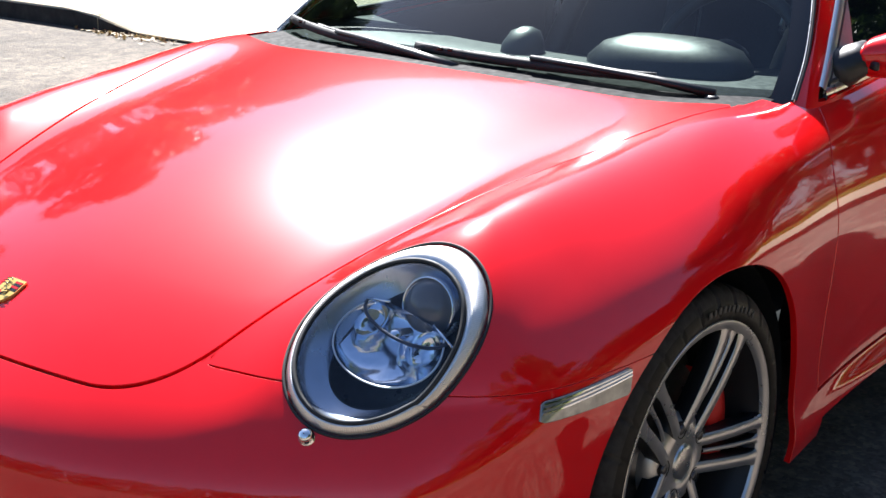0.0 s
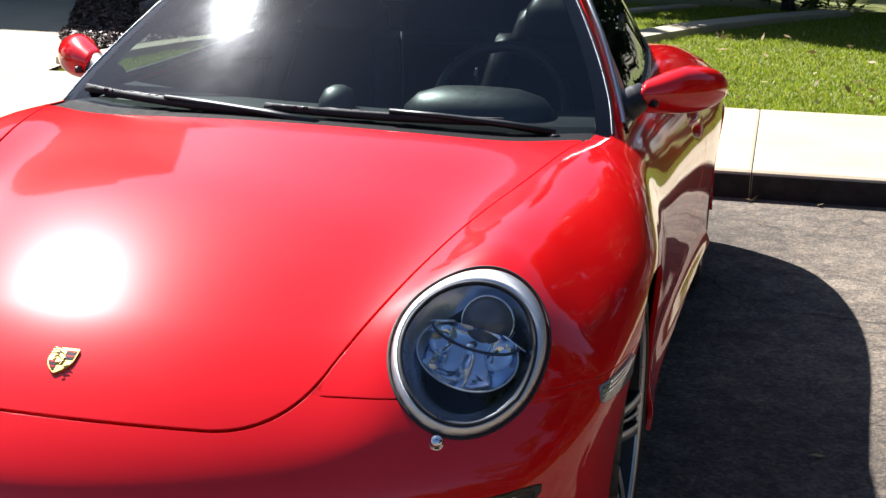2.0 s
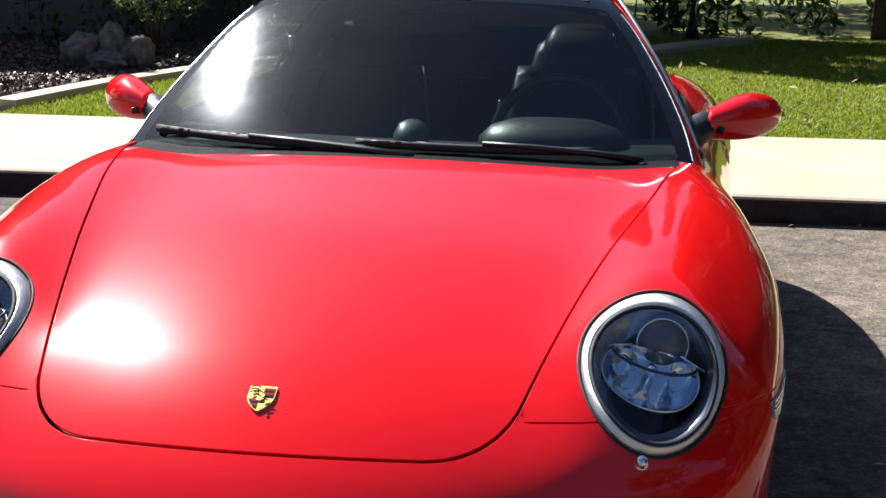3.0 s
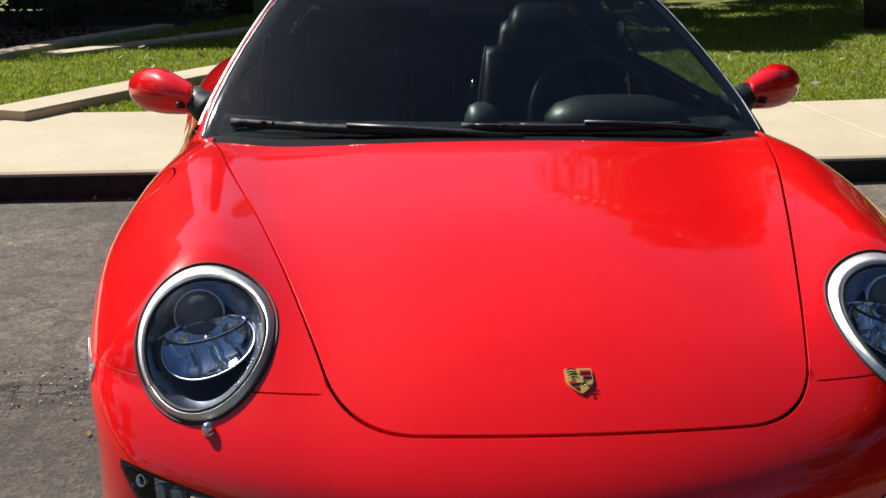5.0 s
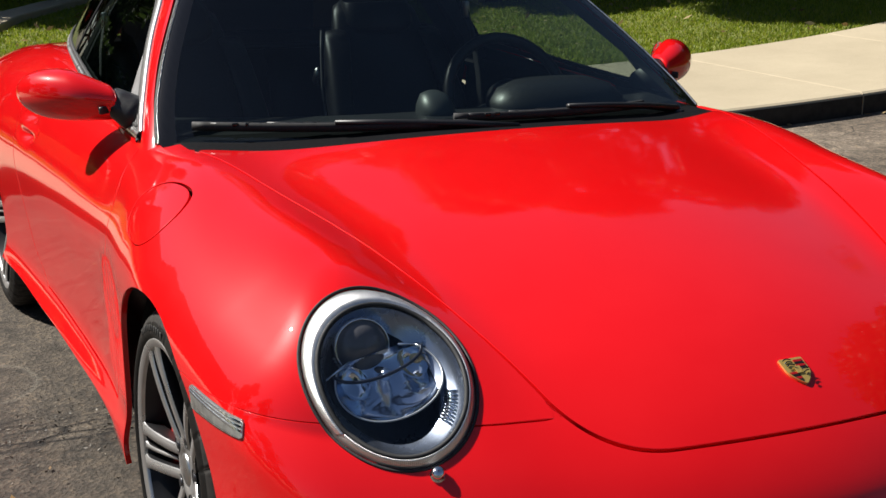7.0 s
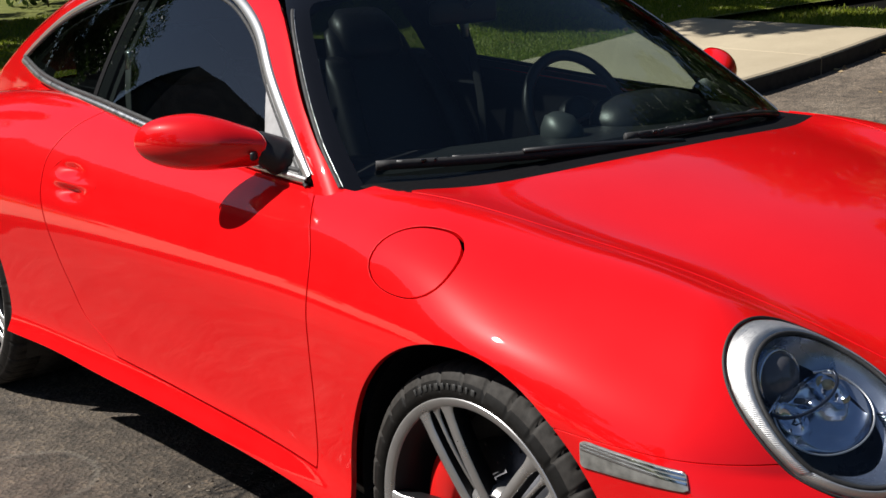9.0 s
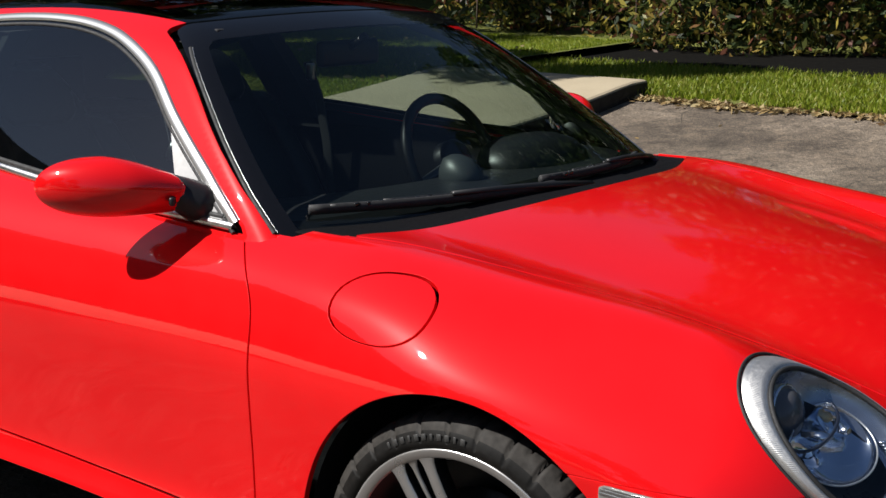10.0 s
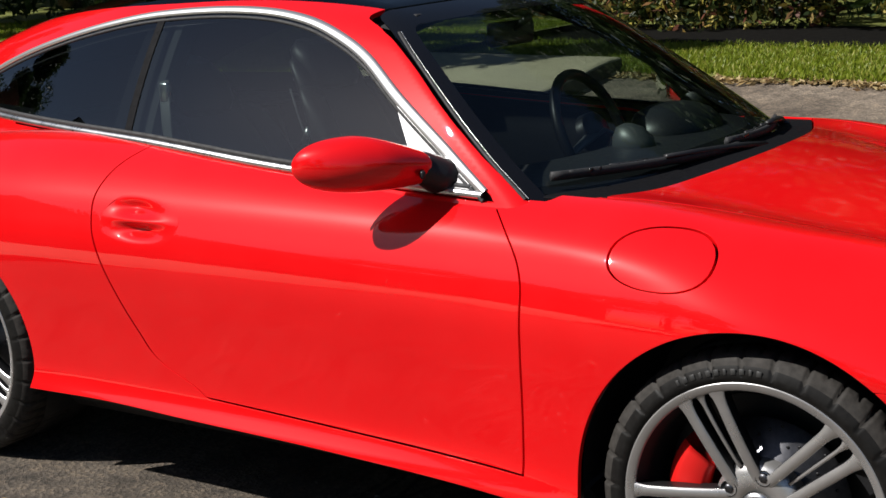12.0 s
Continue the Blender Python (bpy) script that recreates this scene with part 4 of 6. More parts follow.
CREST_NET = net_plan(body_f, -0.04, 0.04, 0.16, 0.25, 0.0012)
GOLD = plain("gold_badge", (0.80, 0.55, 0.16), 0.28, 0.6)
def crest_uv(x, y):
    return x / 0.046, (y - 0.187) / 0.040


crest = part("badge", CREST_NET.panel([lambda x, y, z: shield(*crest_uv(x, y)) * 0.05], lift=0.004, flange=0.005), GOLD, car, "small gold shield badge with red and black fields")
BADGE_RED, BADGE_BLACK = plain("badge_red", (0.35, 0.01, 0.01), 0.2), plain("badge_black", (0.01, 0.01, 0.01), 0.2)
def badge_field(name, x0, x1, y0, y1, mat, lift=0.0048):
    part(name, CREST_NET.panel([lambda x, y, z: np.minimum(np.minimum(x - x0, x1 - x), np.minimum(y - y0, y1 - y)), lambda x, y, z: (shield(*crest_uv(x, y)) - 0.05) * 0.05],
                               lift=lift, flange=0.001), mat, crest)


# two striped quarters, two quarters of curved bars, a small centre field
for sx in (1, -1):
    ya = 0.2135 if sx > 0 else 0.1915
    for k in range(4):
        x0, x1 = (0.0025, 0.0215) if sx > 0 else (-0.0205, -0.0025)
        badge_field("badge_stripe", x0, x1, ya + 0.0046 * k, ya + 0.0046 * k + 0.0040, BADGE_RED if k % 2 else BADGE_BLACK)
    yb = 0.1925 if sx > 0 else 0.2145
    for k in range(3):
        arc = [(sx * (0.004 + 0.0155 * q), yb + 0.0058 * k + 0.0030 * math.sin(q * math.pi)) for q in np.linspace(0, 1, 7)]
        pts = [(x, y, float(HOOD_MID(y) - CROWN(y) * x * x) + 0.0048) for x, y in arc if float(shield(*crest_uv(x, y))) > 0.06]
        if len(pts) > 2:
            part("badge_bar", tube(pts, 0.0011, 6), BADGE_BLACK, crest)
badge_field("badge_centre", -0.006, 0.006, 0.2055, 0.2185, GOLD, 0.0062)

# ---- door mirrors
def make_mirror(flip):
    put = (lambda me: moved(me, MIRROR_X)) if flip else (lambda me: me)
    verts, faces = [], []
    nu, nv = 44, 56
    for i in range(nu + 1):
        q = 1 - (1 - i / nu) ** 1.6 * 0.795
        k1 = min(1.0, q / 0.62)
        full, tip = k1 * k1 * (3 - 2 * k1), math.sqrt(max(1e-6, 1 - max(0.0, (q - 0.55) / 0.45) ** 2.6)) * (0.90 if i == 0 else 1.0)
        fat, over, under = (0.5 + 0.5 * full) * tip, (0.34 + 0.66 * full) * tip, (0.74 + 0.26 * full) * tip
        x, cy, cz = 0.7214 + 0.2486 * q, 1.7507 + 0.2094 * q, 0.9335 - 0.012 * max(0.0, 0.6 - q)
        for k in range(nv):
            a = 2 * math.pi * k / nv
            c, d = math.cos(a), math.sin(a)
            y = cy + fat * (0.058 if c > 0 else 0.0937) * (abs(c) ** 0.95) * (1 if c > 0 else -1)
            verts.append((x, y, cz + (0.063 * over if d > 0 else 0.061 * under) * (abs(d) ** 0.95) * (1 if d > 0 else -1)))
    for i in range(nu):
        for k in range(nv):
            faces.append((i * nv + k, i * nv + (k + 1) % nv, (i + 1) * nv + (k + 1) % nv, (i + 1) * nv + k))
    faces.append(tuple(range(nv)))
    if not flip:
        verts = [(0.772 + (x - 0.772) * 1.05, y, z) for x, y, z in verts]
    me = mesh_of("mirror", verts, faces)
    bm = bmesh.new()
    bm.from_mesh(me)
    bmesh.ops.recalc_face_normals(bm, faces=bm.faces)
    bm.to_mesh(me)
    bm.free()
    mirror = part("door_mirror", put(me), PAINT, car, "red oval door mirror")
    foot = tube([(0.712, 1.745, 0.890), (0.735, 1.757, 0.900), (0.755, 1.772, 0.914), (0.776, 1.788, 0.925)], [0.056, 0.050, 0.044, 0.040], 16, flat=0.85)
    part("foot", put(foot), BLACK, mirror, "black plastic mirror foot")
    glass = spin([(0.0, 0.001), (0.0, 0.052), (-0.004, 0.055)], 32, "y")
    glass.transform(Matrix.Diagonal((1.30, 1, 0.92, 1)))
    part("glass", put(moved(glass, pose(0.872, 1.934, 0.934, 0, 0, 40))), CHROME, mirror, "mirror glass")
    slot = box(0.012, 0.046, 0.018, bevel=0.004)
    bmesh.ops.transform(slot, matrix=pose(0.797, 1.752, 0.911, 0, 0, 48), verts=slot.verts)
    me = bpy.data.meshes.new("slot")
    slot.to_mesh(me)
    slot.free()
    part("slot", put(me), BLACK, mirror)
    # the grey corner piece of the side glass
    ys = np.linspace(1.66, 1.908, 16)
    verts, faces = [], []
    for y in ys:
        lo, hi = float(BELT(y)) + 0.008, float(DLO_TOP(y)) - 0.006
        lo = max(lo, 0.888 + (y - 1.80) * 1.33)
        p, n = on_form(cabin_f, [(y, lo), (y, hi)])
        verts += [tuple(p[0] + n[0] * 0.003), tuple(p[1] + n[1] * 0.003)]
    faces = [(2 * i, 2 * i + 2, 2 * i + 3, 2 * i + 1) for i in range(len(ys) - 1)]
    part("corner_plate", put(mesh_of("plate", verts, faces)), plain("grey_plate", (0.27, 0.27, 0.27), 0.45, 0.3, 0.1, 60) if not flip else bpy.data.materials["grey_plate"], mirror, "grey triangular plate")


for flip in (False, True):
    make_mirror(flip)

# ---- wipers
GLOSS_BLACK = plain("gloss_black_plastic", (0.012, 0.012, 0.013), 0.14)


def make_wiper(pivot, elbow, tip, heel):
    """pivot, elbow: arm; heel and tip: the blade's ends, as (x, z) on the windscreen."""
    def on(x, z, lift):
        p, n = surface(cabin_f, np.array([(x, 2.3, z)]), np.array([[0.0, -1, 0]]), 2.0)
        return Vector(p[0] + n[0] * lift)

    a, b, c, d = on(*pivot, 0.012), on(*elbow, 0.024), on(*tip, 0.008), on(*heel, 0.008)
    arm = part("wiper", tube([a, a.lerp(b, 0.3) + Vector((0, -0.006, 0.006)), a.lerp(b, 0.7) + Vector((0, -0.004, 0.004)), b], [0.015, 0.013, 0.011, 0.008], 8, flat=0.7), BLACK, car, "black windscreen wiper")
    blade = [on(heel[0] + (tip[0] - heel[0]) * t, heel[1] + (tip[1] - heel[1]) * t, 0.012) for t in np.linspace(0, 1, 24)]
    part("blade", tube(blade, 0.008, 6, flat=1.4), RUBBER, arm)
    for t0, t1 in ((0.08, 0.42), (0.55, 0.94), (0.26, 0.74)):
        q = [blade[0].lerp(blade[-1], t) + Vector((0, -0.012 - 0.012 * math.sin((t - t0) / (t1 - t0) * math.pi), 0.004)) for t in np.linspace(t0, t1, 10)]
        part("bow", tube(q, 0.004, 6, flat=1.6), BLACK, arm)
    for t in np.linspace(0.58, 0.86, 7):
        p = blade[0].lerp(blade[-1], t) + Vector((0, -0.026, 0.006))
        part("clip", box(0.014, 0.006, 0.008, at=tuple(p), bevel=0.0015), GLOSS_BLACK, arm)
    part("cap", moved(spin([(-0.01, 0.016), (0.004, 0.015), (0.008, 0.009), (0.008, 0.001)], 16, "z"), Matrix.Translation(a + Vector((0, -0.012, -0.008)))), BLACK, arm)


make_wiper((0.06, 0.872), (-0.36, 0.890), (-0.650, 0.890), (-0.06, 0.886))
make_wiper((0.60, 0.862), (0.22, 0.895), (-0.085, 0.898), (0.48, 0.884))

# ---- wheels
TYRE_MARK = plain("pale_tyre_marks", (0.040, 0.040, 0.039), 0.5)
DISC = plain("brake_disc", (0.12, 0.12, 0.13), 0.42, 1.0, 0.15, 80)
CALIPER = plain("red_caliper", (0.62, 0.012, 0.010), 0.35)
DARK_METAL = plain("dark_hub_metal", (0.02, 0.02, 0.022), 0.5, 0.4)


def tyre_mesh(width, r):
    sides = 360
    prof = [(-width, 0.235), (-width - 0.006, 0.27), (-width, r - 0.03), (-width + 0.02, r - 0.006), (-width * 0.75, r), (-width * 0.68, r - 0.007), (-width * 0.66, r - 0.007),
            (-width * 0.6, r), (-width * 0.36, r), (-width * 0.34, r - 0.007), (-width * 0.32, r - 0.007), (-width * 0.30, r), (-0.034, r - 0.001), (-0.018, r - 0.005), (-0.008, r - 0.014),
            (-0.002, r - 0.026), (0.003, r - 0.040), (0.004, 0.272), (0.0, 0.264), (-0.006, 0.258), (-0.012, 0.252)]
    m = len(prof)
    verts, faces = [], []
    for k in range(sides):
        t = 2 * math.pi * k / sides
        for i, (x, rr) in enumerate(prof):
            if 10 <= i <= 16 and k % 12 in (0,):
                rr -= 0.009
            elif 8 <= i <= 12 and k % 12 in (6,):
                rr -= 0.008
            lean = t + (0.0 if i < 12 else (i - 12) * 0.004)
            verts.append((x, rr * math.cos(lean), rr * math.sin(lean)))
    for k in range(sides):
        l = (k + 1) % sides
        for i in range(m - 1):
            faces.append((k * m + i, k * m + i + 1, l * m + i + 1, l * m + i))
    me = mesh_of("tyre", verts, faces, (TYRE, TREAD))
    me.polygons.foreach_set("material_index", [1 if 3 <= f % (m - 1) <= 14 else 0 for f in range(len(faces))])
    return me


def spoke_bar(r0, r1, off0, off1, w0, w1, x0, x1, depth, turn):
    """A tapered bar from hub to rim, rounded on its face. off: sideways offset, w: width, x: face."""
    verts, faces = [], []
    n = 12
    for i in range(n + 1):
        q = i / n
        r, o, w = r0 + (r1 - r0) * q, off0 + (off1 - off0) * (q ** 1.25), w0 + (w1 - w0) * q
        x = x0 + (x1 - x0) * (1 - (1 - q) ** 1.6)
        flare = 0.008 * max(0, (q - 0.84) / 0.16) ** 2
        for s, h in ((-0.5, -depth), (-0.5, -0.004), (-0.40, 0.0), (0.40, 0.0), (0.5, -0.004), (0.5, -depth)):
            c, d = o + s * (w + 2 * flare), r
            verts.append((x + h, c * math.cos(turn) - d * math.sin(turn), c * math.sin(turn) + d * math.cos(turn)))
    quad = [[(i * 6 + k, i * 6 + (k + 1) % 6, (i + 1) * 6 + (k + 1) % 6, (i + 1) * 6 + k) for i in range(n)] for k in range(6)]
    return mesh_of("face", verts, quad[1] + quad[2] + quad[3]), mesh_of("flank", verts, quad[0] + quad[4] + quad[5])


def make_wheel(axle, xo, width, r, flip, turn0):
    m = pose(-xo if flip else xo, axle, HUB_Z) @ (MIRROR_X if flip else Matrix.Identity(4))

    def put(me):
        return moved(me, m)

    wheel = part("wheel", put(tyre_mesh(width, r)), TYRE, car, "low-profile tyre on a silver five-spoke wheel")
    # barrel colour holds the shade inside the wheel; spoke flanks are dark paint
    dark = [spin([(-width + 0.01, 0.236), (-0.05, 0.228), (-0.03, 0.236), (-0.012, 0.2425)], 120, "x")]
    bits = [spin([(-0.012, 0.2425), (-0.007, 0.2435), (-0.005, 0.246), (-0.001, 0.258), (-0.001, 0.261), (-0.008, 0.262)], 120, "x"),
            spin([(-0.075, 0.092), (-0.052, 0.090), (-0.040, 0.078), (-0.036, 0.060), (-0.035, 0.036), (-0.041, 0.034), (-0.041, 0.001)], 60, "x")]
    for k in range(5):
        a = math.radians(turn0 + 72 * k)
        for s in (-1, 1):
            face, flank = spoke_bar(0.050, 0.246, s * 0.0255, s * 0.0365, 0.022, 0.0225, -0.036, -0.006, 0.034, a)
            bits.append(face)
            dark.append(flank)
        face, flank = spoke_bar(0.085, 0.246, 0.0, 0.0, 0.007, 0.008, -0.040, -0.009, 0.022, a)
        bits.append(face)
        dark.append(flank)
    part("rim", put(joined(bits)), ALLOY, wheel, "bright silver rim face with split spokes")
    part("rim_well", put(joined(dark)), DARK_METAL, wheel, "inner barrel with shade in its dark colour, dark-painted spoke flanks")
    part("centre_cap", put(spin([(-0.040, 0.033), (-0.034, 0.032), (-0.031, 0.022), (-0.030, 0.001)], 32, "x")), SATIN, wheel)
    for k in range(5):
        a = math.radians(turn0 + 36 + 72 * k)
        at = Matrix.Translation((0, -0.065 * math.sin(a), 0.065 * math.cos(a)))
        part("bolt_seat", put(moved(spin([(-0.0345, 0.0165), (-0.0335, 0.0155), (-0.046, 0.0135), (-0.046, 0.001)], 20, "x"), at)), DARK_METAL, wheel)
        part("wheel_bolt", put(moved(spin([(-0.046, 0.0105), (-0.036, 0.0105), (-0.033, 0.0085), (-0.033, 0.001)], 6, "x"), at)), DISC, wheel)
    part("brake_disc", put(spin([(-0.10, 0.165), (-0.095, 0.165), (-0.095, 0.10), (-0.075, 0.095), (-0.075, 0.05), (-0.075, 0.001)], 72, "x")), DISC, wheel, "drilled steel brake disc")
    for k in range(40):
        a = 2 * math.pi * k / 40
        rr = 0.118 + 0.012 * (k % 4)
        part("disc_hole", put(moved(spin([(-0.0945, 0.0035), (-0.0940, 0.0035), (-0.0940, 0.0005)], 8, "x"), Matrix.Translation((0, rr * math.cos(a), rr * math.sin(a))))), DARK_METAL, wheel)
    # caliper towards the rear of the wheel
    verts, faces = [], []
    arc = np.radians(np.linspace(-24, 34, 14))
    for a in arc:
        for x, rr in ((-0.125, 0.115), (-0.058, 0.115), (-0.050, 0.125), (-0.048, 0.165), (-0.055, 0.190), (-0.125, 0.192)):
            verts.append((x, rr * math.cos(a), rr * math.sin(a)))
    for i in range(len(arc) - 1):
        for k in range(6):
            l = (k + 1) % 6
            faces.append((i * 6 + k, i * 6 + l, (i + 1) * 6 + l, (i + 1) * 6 + k))
    faces += [tuple(range(6)), tuple(range((len(arc) - 1) * 6, len(arc) * 6))[::-1]]
    part("brake_caliper", put(mesh_of("caliper", verts, faces)), CALIPER, wheel, "red brake caliper")
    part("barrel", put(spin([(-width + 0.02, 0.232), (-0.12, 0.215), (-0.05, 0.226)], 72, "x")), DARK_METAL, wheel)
    part("back_plate", put(spin([(-0.14, 0.225), (-0.14, 0.001)], 48, "x")), BLACK, wheel)
    for k in range(11):
        a = math.radians(58 + 3.4 * k)
        bar = box(0.0016, 0.010 if k % 3 else 0.006, 0.012, bevel=0.0005, seg=1)
        bmesh.ops.transform(bar, matrix=m @ Matrix.Rotation(a - math.pi / 2, 4, "X") @ Matrix.Translation((0.0038, 0, 0.283)), verts=bar.verts)
        part("sidewall_mark", bar, TYRE_MARK, wheel)


for axle, xo, width, r in ((FRONT_AXLE, 0.870, 0.235, 0.320), (REAR_AXLE, 0.888, 0.30, 0.326)):
    make_wheel(axle, xo, width, r, False, -27)
    make_wheel(axle, xo, width, r, True, -27)

# ---- wheel wells and underbody
for axle, r, xo in ((FRONT_AXLE, ARCH_F, 0.84), (REAR_AXLE, ARCH_R, 0.87)):
    for s in (1, -1):
        well = mesh_of("well", [(s * x, axle + (r + 0.004) * math.cos(a), HUB_Z + (r + 0.004) * math.sin(a)) for x in (0.50, 0.70, xo) for a in np.radians(np.linspace(-25, 205, 40))],
                       [(i * 40 + k, i * 40 + k + 1, (i + 1) * 40 + k + 1, (i + 1) * 40 + k) for i in range(2) for k in range(39)])
        part("wheel_well", well, BLACK, car)
        inner = mesh_of("wall", [(s * 0.50, axle, HUB_Z)] + [(s * 0.50, axle + (r + 0.004) * math.cos(a), HUB_Z + (r + 0.004) * math.sin(a)) for a in np.radians(np.linspace(-25, 205, 40))],
                        [(0, k + 1, k + 2) for k in range(39)])
        part("well_wall", inner, BLACK, car)
part("floor_pan", box(1.0, 3.9, 0.05, at=(0, 2.2, 0.165)), BLACK, car, "black underbody")
for s in (1, -1):
    me = mesh_of("sill", [(s * x, y, z) for y in np.linspace(1.33, 2.97, 20) for x, z in ((0.45, 0.15), (float(SIDE(y)) - 0.26, 0.145), (float(SIDE(y)) - 0.17, 0.165), (float(SIDE(y)) - 0.05, 0.29), (0.6, 0.30))],
                 [(i * 5 + k, i * 5 + k + 1, (i + 1) * 5 + k + 1, (i + 1) * 5 + k) for i in range(19) for k in range(4)])
    part("side_sill", me, BLACK, car, "black plastic side sill")
part("front_lip", box(1.2, 0.35, 0.03, at=(0, 0.42, 0.135), bevel=0.01), BLACK, car, "black chin spoiler")

# ---- inside the cabin
LEATHER = plain("black_leather", (0.018, 0.018, 0.020), 0.42, 0, 0.25, 180)
SEAT_SUN_EDGE = plain("sunlit_seat_edge", (0.18, 0.18, 0.19), 0.5)
TRIM_GREY = plain("grey_trim", (0.16, 0.16, 0.165), 0.4, 0.3)


def loft(sections, sides=24, power=3.0):
    """A soft body through superelliptic sections: (centre, half width, half depth, tilt) along z."""
    verts, faces = [], []
    for (cx, cy, cz), hw, hd, tilt in sections:
        for k in range(sides):
            a = 2 * math.pi * k / sides
            c, d = math.cos(a), math.sin(a)
            px = hw * abs(c) ** (2 / power) * (1 if c > 0 else -1)
            py = hd * abs(d) ** (2 / power) * (1 if d > 0 else -1)
            verts.append((cx + px, cy + py * math.cos(tilt), cz + py * math.sin(tilt)))
    for i in range(len(sections) - 1):
        for k in range(sides):
            l = (k + 1) % sides
            faces.append((i * sides + k, i * sides + l, (i + 1) * sides + l, (i + 1) * sides + k))
    faces += [tuple(range(sides))[::-1], tuple((len(sections) - 1) * sides + k for k in range(sides))]
    return mesh_of("loft", verts, faces)


for s in (1, -1):
    x = 0.37 * s
    y0 = 2.60 if s > 0 else 2.50
    seat = part("seat", loft([((x, y0 + 0.30 * q, 0.40 + 0.56 * q), w, d, 0.5) for q, w, d in ((0, 0.17, 0.05), (0.1, 0.20, 0.07), (0.35, 0.205, 0.07), (0.6, 0.20, 0.065),
                                                                                              (0.82, 0.185, 0.06), (1.0, 0.165, 0.055), (1.10, 0.15, 0.05), (1.14, 0.12, 0.035))], power=4.0), LEATHER, car, "black leather sports seat with a built-in headrest")
    for e in (-1, 1):
        part("bolster", loft([((x + e * w, y0 + 0.30 * q - 0.045, 0.40 + 0.56 * q), 0.040, d, 0.5) for q, w, d in ((0.02, 0.195, 0.05), (0.15, 0.215, 0.075), (0.40, 0.215, 0.08), (0.65, 0.205, 0.075), (0.85, 0.185, 0.06), (0.97, 0.170, 0.035))], 16), LEATHER, seat)
        # pale line paints the sunlit rim of the backrest
        part("sunlit_edge", tube([(x + e * (w + 0.036), y0 + 0.30 * q + 0.016, 0.41 + 0.56 * q) for q, w in ((0.1, 0.21), (0.4, 0.215), (0.65, 0.205), (0.85, 0.185), (0.97, 0.170))], 0.004, 6), SEAT_SUN_EDGE, seat, "pale grey line that paints sunlight along the seat edge")
    part("seat_lever", loft([((x - 0.262, y0 + 0.212, 0.785), 0.006, 0.010, 0), ((x - 0.266, y0 + 0.206, 0.80), 0.008, 0.016, 0), ((x - 0.266, y0 + 0.200, 0.82), 0.007, 0.013, 0), ((x - 0.262, y0 + 0.198, 0.845), 0.004, 0.006, 0)], 12, 2.2), SATIN, seat, "bright backrest release lever")
    part("headrest", loft([((x, y0 + 0.30 + 0.05 * q, 0.955 + 0.135 * q), w, d, 0.3) for q, w, d in ((0, 0.11, 0.05), (0.25, 0.125, 0.07), (0.7, 0.12, 0.07), (1.0, 0.09, 0.04))], power=3.4), LEATHER, seat)
    part("cushion", loft([((x, y0 - 0.22, 0.30 + 0.16 * q), w, d, 0) for q, w, d in ((0, 0.22, 0.22), (0.6, 0.255, 0.26), (0.9, 0.25, 0.25), (1.0, 0.22, 0.22))]), LEATHER, seat)
    part("seat_belt", tube([(s * 0.60, 2.70, 1.06), (s * 0.625, 2.675, 0.95), (s * 0.64, 2.655, 0.80), (s * 0.65, 2.64, 0.55)], 0.020, 8, flat=0.12, up=(1, 0, 0)), plain("grey_webbing", (0.06, 0.06, 0.06), 0.7) if s > 0 else bpy.data.materials["grey_webbing"], seat)
    part("buckle", box(0.02, 0.03, 0.055, at=(s * 0.605, 2.69, 1.03), bevel=0.006), SATIN, seat, "metal belt buckle")
    part("rear_seat", loft([((0.30 * s, 3.16 + 0.12 * q, 0.45 + 0.42 * q), 0.22, 0.05 + 0.01 * math.sin(q * 3), 0.3) for q in (0, 0.2, 0.5, 0.8, 1.0)]), LEATHER, car)
    card = mesh_of("card", [(s * x2, y, z) for y in np.linspace(1.6, 2.9, 10) for x2, z in ((0.70, 0.30), (0.73, 0.55), (0.70, 0.62), (0.715, 0.80), (float(WAIST(y)) - 0.016, 0.868), (float(WAIST(y)) - 0.030 - 0.45 * (float(BELT(y)) - 0.86), float(BELT(y)) + 0.014))],
                   [(i * 6 + k, i * 6 + k + 1, (i + 1) * 6 + k + 1, (i + 1) * 6 + k) for i in range(9) for k in range(5)])
    part("door_card", card, LEATHER, car, "black door lining")
# dashboard
dash = part("dashboard", mesh_of("dash", [(x, y0 + 0.40 * x * x, z) for x in np.linspace(-0.70, 0.70, 41)
                                         for y0, z in ((1.36, 0.855), (1.43, 0.868), (1.55, 0.872), (1.68, 0.868), (1.72, 0.85), (1.73, 0.80), (1.70, 0.60), (1.70, 0.40))],
                                 [(i * 8 + k, i * 8 + k + 1, (i + 1) * 8 + k + 1, (i + 1) * 8 + k) for i in range(40) for k in range(7)]), LEATHER, car, "black padded dashboard")
part("instrument_hood", loft([((0.37, 1.66, 0.84), 0.20, 0.11, 0), ((0.37, 1.665, 0.885), 0.195, 0.105, 0), ((0.37, 1.675, 0.915), 0.165, 0.085, 0), ((0.37, 1.68, 0.932), 0.11, 0.055, 0), ((0.37, 1.68, 0.937), 0.05, 0.02, 0)], 32, 2.4), LEATHER, dash)
part("clock_pod", loft([((0.0, 1.622, 0.85), 0.050, 0.06, 0), ((0.0, 1.627, 0.89), 0.046, 0.055, 0), ((0.0, 1.637, 0.917), 0.034, 0.035, 0), ((0.0, 1.642, 0.926), 0.014, 0.012, 0)], 24, 2.2), plain("grey_pod", (0.05, 0.053, 0.055), 0.42), dash, "dark grey round clock pod")
